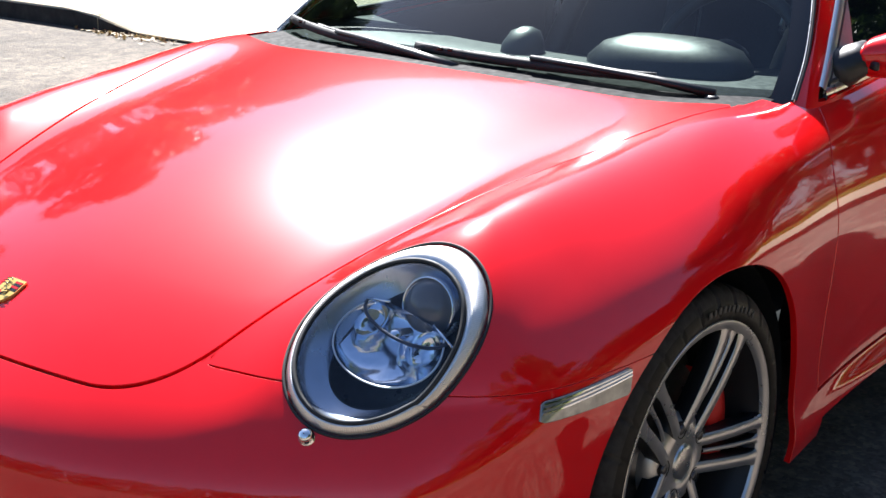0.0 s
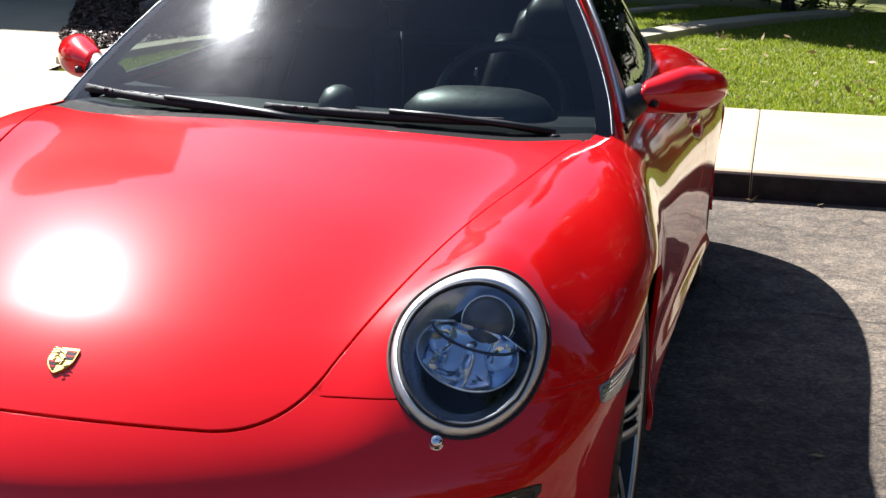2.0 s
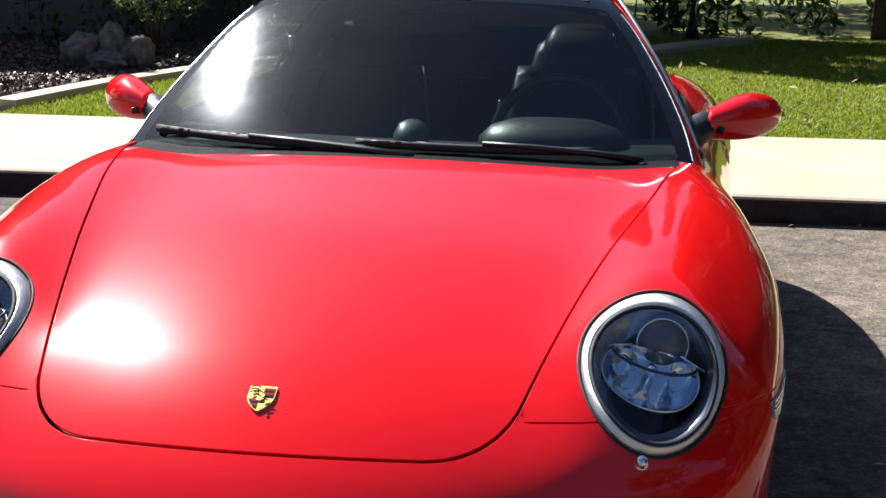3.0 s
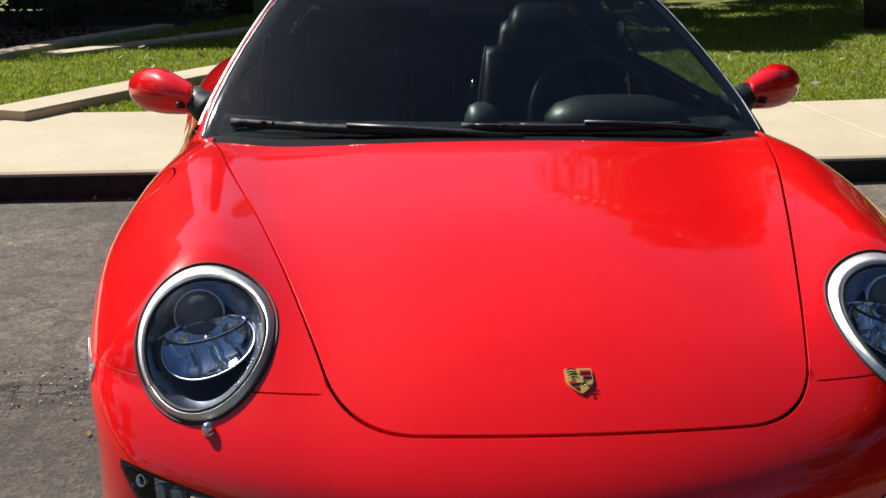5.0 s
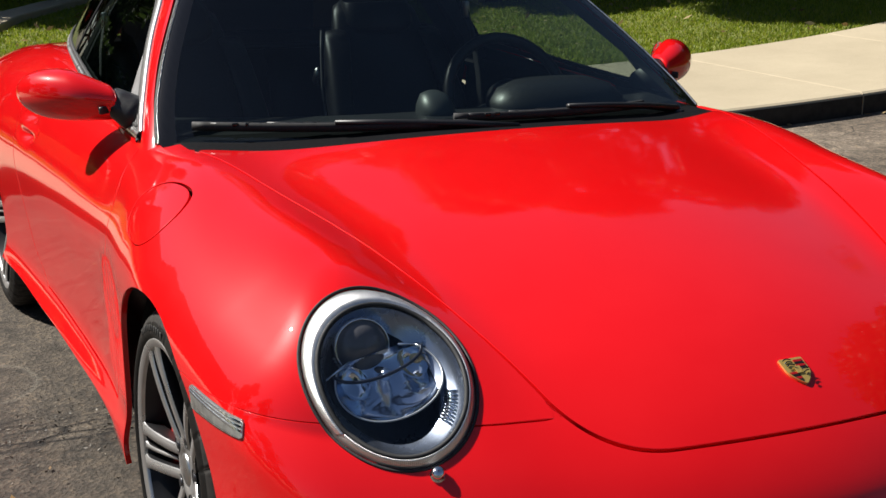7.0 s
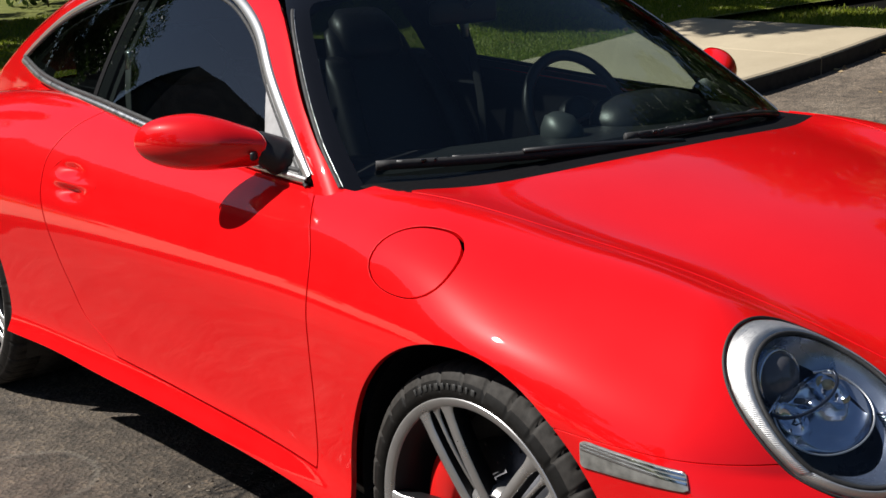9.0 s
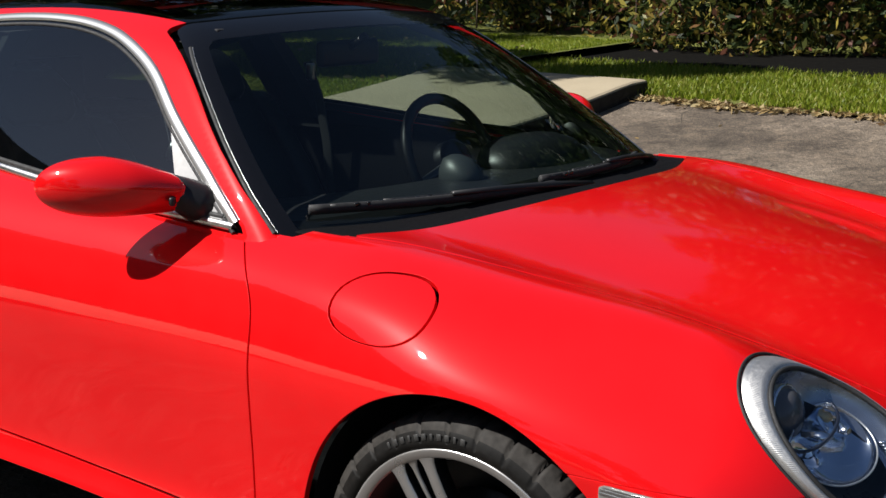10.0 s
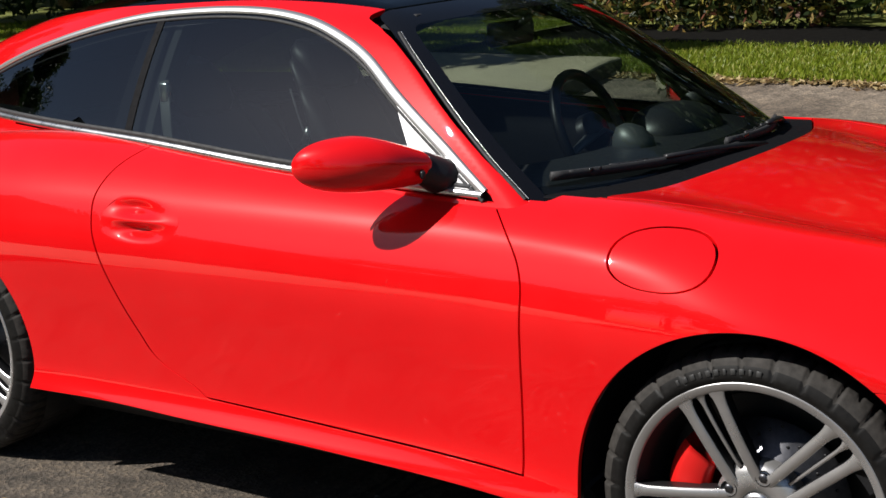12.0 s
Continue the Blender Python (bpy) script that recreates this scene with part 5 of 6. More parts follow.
part("console", box(0.24, 0.75, 0.28, at=(0, 2.0, 0.42), bevel=0.03), LEATHER, dash)
axis = Vector((0, -0.90, 0.42)).normalized()
hub = Vector((0.37, 1.93, 0.84))
side_v = Vector((1, 0, 0))
up_v = axis.cross(side_v)
wheel_loop = [hub + side_v * 0.185 * math.cos(a) + up_v * 0.185 * math.sin(a) for a in np.linspace(0, 2 * math.pi, 48, endpoint=False)]
steer = part("steering_wheel", tube(wheel_loop, 0.016, 10, closed=True), LEATHER, car, "black leather steering wheel")
for a in (-0.25, math.pi + 0.25, -math.pi / 2):
    part("spoke", tube([hub + axis * 0.02, hub + side_v * 0.18 * math.cos(a) + up_v * 0.18 * math.sin(a)], [0.028, 0.014], 8, flat=0.4), TRIM_GREY, steer)
part("boss", moved(spin([(-0.02, 0.06), (0.02, 0.058), (0.035, 0.04), (0.038, 0.001)], 24, "z"), aim(axis, hub)), LEATHER, steer)
mir = part("rear_view_mirror", box(0.22, 0.03, 0.065, at=(0, 1.99, 1.155), bevel=0.012, seg=3), BLACK, car, "black inside mirror")
part("mirror_stem", tube([(0, 1.93, 1.20), (0, 1.96, 1.18), (0, 1.985, 1.165)], 0.010, 8), BLACK, mir)
part("headliner", CAB_TOP.panel([lambda x, y, z: 0.50 - np.abs(x), lambda x, y, z: z - 0.94, lambda x, y, z: y - 1.98, lambda x, y, z: np.maximum(np.maximum(np.abs(x) - 0.40, 2.20 - y), y - 3.15)], lift=-0.03, flange=0), plain("grey_headliner", (0.016, 0.016, 0.018), 0.9), car, "dark cloth headliner")
for s in (1, -1):
    part("sun_visor", box(0.34, 0.13, 0.014, at=(s * 0.27, 2.06, 1.222), bevel=0.005), plain("visor_cloth", (0.02, 0.02, 0.022), 0.8) if s > 0 else bpy.data.materials["visor_cloth"], car, "dark folded sun visor")
LINING = bpy.data.materials["grey_headliner"]
for s in (False, True):
    part("pillar_lining", CAB_SIDE.panel([lambda x, y, z: -dlo_sd(x, y, z) - 0.004, lambda x, y, z: np.where(y < 2.3, -screen_sd(x, y, z), 1.0), lambda x, y, z: z - 0.86,
                                          lambda x, y, z: np.abs(x) - 0.44], lift=-0.022, flange=0, mirror=s), LINING, car, "dark cloth pillar lining")
for s in (False, True):
    part("door_pillar", CAB_SIDE.panel([lambda x, y, z: y - 2.70 - 0.12 * (z - 0.91), lambda x, y, z: 2.86 + 0.05 * (z - 0.91) - y, lambda x, y, z: z - 0.88, lambda x, y, z: np.abs(x) - 0.42], lift=-0.03, flange=0.05, mirror=s), LINING, car, "dark lined door pillar")
for s in (1, -1):
    side = mesh_of("side", [(s * (float(WAIST(y)) - 0.02 + d), y, z) for y in np.linspace(2.85, 3.36, 12) for d, z in ((-0.06, 0.30), (-0.03, 0.70), (0.0, 0.86), (-0.03, float(BELT(y)) - 0.006))],
                   [(i * 4 + k, i * 4 + k + 1, (i + 1) * 4 + k + 1, (i + 1) * 4 + k) for i in range(11) for k in range(3)])
    part("rear_side_lining", side, LEATHER, car, "black rear side lining")
part("deck_lining", CAB_TOP.panel([lambda x, y, z: 0.66 - np.abs(x), lambda x, y, z: z - 0.80, lambda x, y, z: 0.97 - z, lambda x, y, z: y - 3.25], lift=-0.02, flange=0), LINING, car)
# added panel that blocks the bright gap at the rear of the cabin
part("rear_gap_block", box(0.74, 0.03, 0.46, at=(0, 3.56, 0.82), bevel=0.012), LINING, car, "dark panel added to block the view out behind")
part("rear_bulkhead", box(1.24, 0.03, 0.62, at=(0, 3.42, 0.58), bevel=0.01), LEATHER, car)
part("cabin_floor", box(1.40, 1.9, 0.02, at=(0, 2.3, 0.22)), BLACK, car)
part("rear_shelf", box(0.96, 0.46, 0.02, at=(0, 3.30, 0.89), bevel=0.006), LEATHER, car)

# ---- the ground and all round it
def rise(x):
    """How far the ground climbs towards +x."""
    x = np.asarray(x, float)
    return np.where(x < 7, 0.00125 * np.clip(x - 1, 0, 6) ** 3, 0.27 + 0.02 * (np.clip(x, 7, 30) - 7))


def kerb_y(x):
    return 4.93 + 0.03 * np.clip(x, -30, 30)


def terrain(name, xs, y_of, rows, z_of, mat, label, kind="structure"):
    """A sheet over xs; each row is a function of x for y."""
    verts, faces = [], []
    n = len(xs)
    for f in rows:
        for x in xs:
            y = float(f(x))
            verts.append((x, y, float(z_of(x, y))))
    for i in range(len(rows) - 1):
        for k in range(n - 1):
            faces.append((i * n + k, i * n + k + 1, (i + 1) * n + k + 1, (i + 1) * n + k))
    ob = new(name, mesh_of(name, verts, faces, mat, True))
    return tagged(ob, label, name.replace("_", " "), kind=kind)


XS = np.r_[-300, -60, np.arange(-20, 20.01, 1.0), 60, 300]
terrain("ground", XS, None, [lambda x: -300.0, lambda x: -40.0, lambda x: -5.0, lambda x: kerb_y(x), lambda x: 20.0, lambda x: 60.0, lambda x: 300.0], lambda x, y: rise(x) - 0.03, SOIL,
        "dark soil and grass ground reaching the horizon")
RX = np.r_[-30, -15, np.arange(-8, 7.01, 0.5)]
terrain("road", RX, None, [lambda x: -25.0, lambda x: -10.0, lambda x: -2.0, lambda x: 2.0, lambda x: kerb_y(x) + 0.02], lambda x, y: rise(x), ASPHALT, "worn grey asphalt parking area with fine cracks")


def kerb_top(x):
    """Height of the kerb: dropped in front of the drive."""
    t = np.clip((np.abs(x + 4.55) - 0.85) / 0.75, 0, 1)
    return 0.025 + 0.115 * t * t * (3 - 2 * t)


# pavement slabs, each with its own edges
def slab(x0, x1, thick, y_front, y_back, gap=0.003):
    verts = []
    xs = np.r_[x0 + gap, x0 + gap + 0.012, np.linspace(x0 + gap + 0.02, x1 - gap - 0.02, 6), x1 - gap - 0.012, x1 - gap]
    for i, x in enumerate(xs):
        h = float(kerb_top(x))
        lip = 0.004 if i in (0, len(xs) - 1) else 0.0
        prof = [(y_front, -0.2), (y_front, h * 0.8), (y_front + 0.010, h - 0.010), (y_front + 0.032, h - lip), (y_front + 0.6, max(h, 0.135) - lip), (y_back - 0.012, 0.14 - lip), (y_back, 0.128), (y_back, -0.2)]
        for y, z in prof:
            verts.append((x, y + float(kerb_y(x)), z + float(rise(x))))
    m, n = len(prof), len(xs)
    faces = [(i * m + k, i * m + k + 1, (i + 1) * m + k + 1, (i + 1) * m + k) for i in range(n - 1) for k in range(m - 1)]
    faces += [tuple(range(m)), tuple(range((n - 1) * m, n * m))[::-1]]
    return mesh_of("slab", verts, faces, (), False)


# near-black: shade painted on the kerb face, dirt in the slab joints
KERB_SHADE_DIRT = plain("kerb_shade_and_dirt", (0.016, 0.014, 0.013), 0.85, 0, 0.5, 18)
walk_way = tagged(new("pavement"), "pale concrete footpath in slabs with a raised kerb edge", "pavement", kind="structure")
edges = [-14.9, -13.1, -11.3, -9.5, -7.7, -5.9, -4.1, -2.45, -0.7, 1.03, 2.85, 4.60, 6.15, 7.30]
for x0, x1 in zip(edges, edges[1:]):
    part("slab", slab(x0, x1, 0.30, 0.0, 2.12), CONCRETE, walk_way)
    fill = box(0.012, 2.09, 0.12, at=(x1, float(kerb_y(x1)) + 1.063, float(rise(x1)) + float(min(kerb_top(x1), 0.135)) - 0.068))
    part("joint", fill, KERB_SHADE_DIRT, walk_way, "dark dirt in the joint between slabs")
    # thin sheet over the kerb face, its shade put into the colour
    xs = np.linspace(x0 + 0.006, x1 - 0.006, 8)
    face_shade = [(x, float(kerb_y(x)) + dy, float(rise(x)) + max(0.0, (float(kerb_top(x)) - 0.012) * q) - 0.02 * (q == 0)) for x in xs for dy, q in ((-0.004, 0), (-0.004, 0.5), (-0.002, 0.93))]
    part("kerb_face", mesh_of("kerb_face", face_shade, [(i * 3 + k, i * 3 + k + 1, i * 3 + k + 4, i * 3 + k + 3) for i in range(7) for k in range(2)], (), False), KERB_SHADE_DIRT, walk_way, "kerb face with its shade put into a near-black colour")

# the drive beside the planting bed
drive_edge = knots(7.0, -4.0, 7.4, -4.08, 8.9, -5.0, 9.5, -5.3, 12.5, -6.8, 20.0, -9.6)
_dy = np.linspace(6.9, 13.9, 14)
_dv = [(x, y, 0.137) for y in _dy for x in (-16.0, float(drive_edge(y)))]
tagged(new("driveway", mesh_of("driveway", _dv, [(2 * i, 2 * i + 1, 2 * i + 3, 2 * i + 2) for i in range(13)], CONCRETE)), "pale concrete drive running back into shade", "driveway", kind="structure")


def strip(name, pts, width, z0, z1, mat, label):
    """A low concrete edging along points."""
    verts, faces = [], []
    pts = [Vector((x, y, 0)) for x, y in pts]
    for i, p in enumerate(pts):
        d = (pts[min(i + 1, len(pts) - 1)] - pts[max(i - 1, 0)]).normalized()
        n = Vector((-d.y, d.x, 0))
        for s, z in ((-0.5, z0), (-0.5, z1 - 0.015), (-0.47, z1), (0.47, z1), (0.5, z1 - 0.015), (0.5, z0)):
            verts.append(p + n * s * width + Vector((0, 0, z + float(rise(p.x)))))
    for i in range(len(pts) - 1):
        for k in range(5):
            faces.append((i * 6 + k, i * 6 + k + 1, (i + 1) * 6 + k + 1, (i + 1) * 6 + k))
    faces += [tuple(range(6)), tuple(range((len(pts) - 1) * 6, len(pts) * 6))[::-1]]
    ob = new(name, mesh_of(name, verts, faces, mat, False))
    return tagged(ob, label, "path", kind="structure")


strip("path", [(-2.45, 6.7), (-1.9, 7.8), (-1.4, 8.75), (-0.85, 9.7), (-0.4, 10.55), (0.35, 12.8), (1.1, 14.3), (1.8, 15.4)], 0.34, 0.0, 0.20, CONCRETE, "narrow pale concrete path across the lawn")
strip("path", [(-4.02, 7.30), (-3.85, 8.6), (-3.50, 10.0), (-3.0, 11.6), (-2.2, 13.6)], 0.22, 0.0, 0.19, CONCRETE, "concrete edging of a planting bed")
strip("path", [(-2.9, 10.6), (-2.36, 11.4), (-1.4, 12.9), (-0.5, 14.8), (0.0, 15.8)], 0.25, 0.0, 0.17, CONCRETE, "pale concrete path in the shade")


# ---- lawn
def blades(name, spots, height, mat, label, seed, lean=0.5, wide=0.006):
    rng = np.random.default_rng(seed)
    n = len(spots)
    a = rng.uniform(0, 2 * np.pi, n)
    h = height * rng.uniform(0.55, 1.25, n)
    w = wide * rng.uniform(0.7, 1.4, n)
    dx, dy = np.cos(a), np.sin(a)
    l = lean * h * rng.uniform(0.2, 1.0, n)
    b = rng.uniform(0, 2 * np.pi, n)
    v = np.zeros((n, 5, 3))
    for i, (s, t, q) in enumerate(((-1, 0, 0), (1, 0, 0), (0.7, 0.55, 0.35), (-0.7, 0.55, 0.35), (0, 1, 1))):
        v[:, i, 0] = spots[:, 0] + dx * w * s + np.cos(b) * l * q
        v[:, i, 1] = spots[:, 1] + dy * w * s + np.sin(b) * l * q
        v[:, i, 2] = spots[:, 2] + h * t
    me = bpy.data.meshes.new(name)
    base = (np.arange(n) * 5)[:, None]
    tri = np.concatenate([base + [0, 1, 2], base + [0, 2, 3], base + [3, 2, 4]], 1).reshape(-1, 3)
    me.from_pydata(v.reshape(-1, 3).tolist(), [], tri.tolist())
    me.materials.append(mat)
    ob = new(name, me)
    return tagged(ob, label, "grass", kind="stuff")


def dense(n, x0, x1, y0, y1, seed, keep=None, z=0.0):
    rng = np.random.default_rng(seed)
    x, y = rng.uniform(x0, x1, n), y0 + (y1 - y0) * rng.uniform(0, 1, n) ** 1.35
    if keep is not None:
        k = keep(x, y)
        x, y = x[k], y[k]
    return np.stack([x, y, z + rise(x)], 1)


def off_paths(x, y):
    a = np.interp(y, [6.7, 7.8, 8.75, 9.7, 10.55, 12.8, 14.3, 15.4], [-2.45, -1.9, -1.4, -0.85, -0.4, 0.35, 1.1, 1.8])
    return (np.abs(x - a) > 0.21) & (y > kerb_y(x) + 2.15) & (x > np.interp(y, [7.3, 8.6, 10, 11.6, 13.6], [-3.9, -3.72, -3.36, -2.86, -2.0]))


terrain("lawn", np.r_[np.arange(-3.9, 12.01, 1.0), 16, 24], None, [lambda x: kerb_y(x) + 2.10, lambda x: 9.5, lambda x: 12.0, lambda x: 16.0, lambda x: 26.0], lambda x, y: rise(x) + 0.125, SOIL, "sunlit mown lawn behind the footpath")
blades("grass", dense(260000, -3.9, 11.0, 6.9, 16.0, 3, off_paths, 0.12), 0.036, GRASS, "bright green mown grass", 4, 0.8, 0.0055)
terrain("verge", np.r_[np.arange(7.02, 13.1, 1.0), 18, 24], None, [lambda x: -14.0, lambda x: 0.0, lambda x: 5.0, lambda x: 7.3], lambda x, y: rise(x) + 0.02, SOIL, "grass verge beside the asphalt")
blades("verge_grass", dense(110000, 7.05, 12.5, -2.0, 7.6, 5, lambda x, y: (x > 7.05 + 0.15 * np.sin(y * 3.1) + 0.1 * np.sin(y * 7.7)) & (x < 9.55 - 0.04 * (y - 4.0) + 0.10 * np.sin(y * 17.0 + x * 5) + 0.09 * np.sin(y * 41.0 + x * 23) + 0.08 * np.sin(x * 67.0)), 0.02), 0.06, VERGE_GRASS, "sunlit green grass verge", 6, 0.7, 0.008)


# near-black sheet painting the tree shade that falls across the verge
_sv = [(x, y, float(rise(x)) + 0.05) for y in np.linspace(-3.0, 9.0, 13) for x in (9.45 + 0.10 * math.sin(y * 2.3) - 0.04 * (y - 4.0), 11.6)]
terrain_strip = mesh_of("shade_strip", _sv, [(2 * i, 2 * i + 1, 2 * i + 3, 2 * i + 2) for i in range(12)], VERGE_SHADE)
tagged(new("verge_shade_strip", terrain_strip), "near-black strip that paints the shade before the ivy bank", "soil", kind="structure")


# ---- foliage
def leaf_cloud(centres, radii, per, size, seed, flat=0.75):
    """Many small leaf faces spread through lobes, denser towards their skin."""
    rng = np.random.default_rng(seed)
    out_v, out_f = [], []
    k = 0
    for c, r in zip(centres, radii):
        d = rng.normal(size=(per, 3))
        d /= np.linalg.norm(d, axis=1, keepdims=True)
        rad = np.asarray(r) * (rng.uniform(0.35, 1.0, (per, 1)) ** 0.5) * rng.uniform(0.85, 1.15, (per, 1))
        p = np.asarray(c) + d * rad
        u = rng.normal(size=(per, 3))
        u /= np.linalg.norm(u, axis=1, keepdims=True)
        w = np.cross(u, rng.normal(size=(per, 3)))
        w /= np.linalg.norm(w, axis=1, keepdims=True) + 1e-9
        s = size * rng.uniform(0.6, 1.4, (per, 1))
        q = np.stack([p - u * s, p + w * s * flat * 0.5, p + u * s, p - w * s * flat * 0.5], 1)
        out_v.append(q.reshape(-1, 3))
        out_f.append((np.arange(per) * 4)[:, None] + np.arange(4) + k)
        k += per * 4
    me = bpy.data.meshes.new("leaves")
    me.from_pydata(np.concatenate(out_v).tolist(), [], np.concatenate(out_f).tolist())
    return me


BARK = plain("rough_bark", (0.07, 0.05, 0.035), 0.9, 0, 0.4, 30)
LEAF_DARK = make_leafy("tree_leaves", [(0.018, 0.035, 0.008), (0.035, 0.065, 0.014), (0.055, 0.09, 0.02)])
LEAF_HEDGE = make_leafy("hedge_leaves", [(0.012, 0.022, 0.006), (0.030, 0.050, 0.012), (0.060, 0.085, 0.018), (0.15, 0.16, 0.035), (0.45, 0.37, 0.07), (0.15, 0.05, 0.03), (0.025, 0.040, 0.012)])
LEAF_BUSH = make_leafy("bush_leaves", [(0.06, 0.10, 0.02), (0.13, 0.18, 0.04), (0.22, 0.24, 0.08)])


def make_tree(x, y, height, spread, seed, low=0.35, label="tall leafy tree with a dark crown", leaves=9000, lean=(0, 0)):
    rng = random.Random(seed)
    z0 = float(rise(x)) + 0.05
    tree = thing("tree", label, "tree", "trees round the lawn", pose(x, y, z0))
    bits = []
    trunk = [(0, 0, -0.2)]
    for i in range(1, 7):
        trunk.append((0.25 * rng.uniform(-1, 1) * i / 6 + lean[0] * i / 7, 0.25 * rng.uniform(-1, 1) * i / 6 + lean[1] * i / 7, height * 0.85 * i / 6))
    bits.append(tube(trunk, [min(0.022 * height, 0.20) * (1 - 0.85 * i / 6) + 0.02 for i in range(7)], 10))
    centres, radii = [], []
    for i in range(26):
        q = low + (1 - low) * rng.random()
        a = rng.uniform(0, 2 * math.pi)
        r = spread * (0.35 + 0.65 * rng.random()) * math.sin(min(1, (q - low) / (1 - low) * 0.85 + 0.25) * math.pi) ** 0.6
        c = (r * math.cos(a) + lean[0] * q, r * math.sin(a) + lean[1] * q, height * q)
        base = (trunk[3][0], trunk[3][1], height * max(0.2, q - 0.16))
        mid = tuple((u + v) / 2 + rng.uniform(-0.3, 0.3) for u, v in zip(base, c))
        bits.append(tube([base, mid, c], [0.006 * height, 0.004 * height, 0.0012 * height], 6))
        centres.append(c)
        s = spread * rng.uniform(0.22, 0.42)
        radii.append((s, s, s * 0.8))
    part("trunk", joined(bits), BARK, tree)
    part("crown", leaf_cloud(centres, radii, leaves // 26, height * 0.012, seed), LEAF_DARK, tree)
    return tree


# trees at x -18.5 and -17.5: out of view, added to close low sky
for i, (x, y, h, w, low, n) in enumerate(((-15.5, 7.6, 10.5, 3.4, 0.22, 18000), (-18.5, 11.4, 10.5, 3.4, 0.15, 16000), (-17.5, 2.6, 9.5, 3.4, 0.18, 16000), (-1.5, 16.2, 7.4, 2.0, 0.15, 26000), (1.2, 15.8, 7.4, 2.0, 0.15, 26000), (3.7, 16.4, 7.2, 2.0, 0.15, 26000), (7.4, 16.8, 12.5, 4.0, 0.30, 26000), (15.0, 2.6, 13.5, 5.2, 0.25, 42000), (12.6, 18, 15, 4.6, 0.30, 30000),
                                          (19, 12, 9.5, 4.2, 0.25, 22000), (17.5, -4, 14, 4.8, 0.35, 9000), (12.5, 26, 18, 6.4, 0.30, 26000), (-4.0, 25.5, 10, 3.4, 0.3, 14000), (1.5, 27.0, 9.5, 3.6, 0.3, 14000))):
    make_tree(x, y, h, w, 40 + i, low, leaves=n)
make_tree(5.6, 12.1, 7.4, 1.75, 61, 0.20, "leaning leafy tree that shades the lawn", 40000, (-1.6, -1.7))


# ---- unseen woods added to shut low sky out of reflections, beyond the verge
_r = random.Random(17)
_c, _s = [], []
for i in range(70):
    a = i / 69
    for k in range(3):
        _c.append((22 + 5 * _r.random() - 6 * a * a, -22 + 52 * a + _r.uniform(-0.5, 0.5), 1.2 + 3.2 * k + _r.uniform(-0.8, 0.8)))
        q = _r.uniform(1.5, 2.4)
        _s.append((q, q, q))
woods = leaf_cloud(_c, _s, 260, 0.26, 18)
woods.materials.append(LEAF_DARK)
tagged(new("woods", woods), "unseen dark woods added to block low sky beyond the verge", "woods", kind="stuff")


# more woods out of view, added to stop horizon glow on the car's front
_c, _s = [], []
for i in range(54):
    for k in range(2):
        _c.append((-26 + 52 * i / 53 + _r.uniform(-0.4, 0.4), -23 - 2.5 * _r.random(), 1.2 + 2.8 * k + _r.uniform(-0.6, 0.8)))
        q = _r.uniform(1.4, 2.2)
        _s.append((q, q, q))
grove = leaf_cloud(_c, _s, 240, 0.24, 19)
grove.materials.append(LEAF_DARK)
tagged(new("woods", grove), "unseen dark woods added to block horizon glow ahead of the car", "woods", kind="stuff")


# ---- hedges
def make_hedge(name, label, path, height, depth, per, size, mat, seed, spots=None):
    """A leafy bank along a path: lobes of leaves with a woody heart."""
    rng = random.Random(seed)
    pts = [Vector((x, y, float(rise(x)))) for x, y in path]
    hedge = thing(name, label, "hedge")
    centres, radii, stems = [], [], []
    total = sum((b - a).length for a, b in zip(pts, pts[1:]))
    n = int(total / 0.42)
    every = 3
    for i in range(n):
        d = total * (i + rng.random()) / n
        for a, b in zip(pts, pts[1:]):
            l = (b - a).length
            if d <= l:
                p = a.lerp(b, d / l)
                break
            d -= l
        for k in range(3):
            z = height * (0.12 + 0.36 * k + 0.12 * rng.random())
            centres.append((p.x + rng.uniform(-0.5, 0.5) * depth, p.y + rng.uniform(-0.5, 0.5) * depth, p.z + z))
            r = rng.uniform(0.28, 0.48)
            radii.append((r, r, r * 0.85))
        if i % every == 0:
            stems.append(tube([p + Vector((0, 0, -0.1)), p + Vector((rng.uniform(-0.2, 0.2), rng.uniform(-0.2, 0.2), height * 0.55))], [0.014, 0.006], 6))
    for stem in stems:
        part("stem", stem, BARK, hedge)
    part("leaves", leaf_cloud(centres, radii, per, size, seed), mat, hedge)
    return hedge


make_hedge("hedge", "ivy-covered bank of mixed green and yellow leaves", [(11.6, -4.0), (11.4, 2.0), (11.3, 6.5), (11.8, 11.0)], 1.9, 1.1, 300, 0.058, LEAF_HEDGE, 71)
make_hedge("hedge", "dark shrubs behind the ivy bank", [(13.6, -6.0), (13.2, 1.0), (13.1, 7.0), (13.6, 11.5)], 2.3, 1.2, 160, 0.08, LEAF_DARK, 75)
make_hedge("hedge", "dark evergreen hedge in shade behind the lawn", [(0.4, 17.2), (4.6, 17.6), (9.0, 15.6), (13.0, 12.6)], 2.4, 1.2, 90, 0.09, LEAF_DARK, 72)
# not in view; added to darken the horizon in the flank's reflections
make_hedge("hedge", "unseen dark hedge added to block low sky beside the asphalt", [(-20.5, -8.0), (-20.0, 2.0), (-19.5, 11.5)], 3.2, 1.4, 90, 0.09, LEAF_DARK, 74)
make_hedge("hedge", "dark shrubs in shade behind the planting bed", [(-6.4, 12.5), (-5.2, 12.6), (-3.8, 13.6), (-1.8, 15.6)], 2.0, 1.2, 90, 0.06, LEAF_DARK, 73)

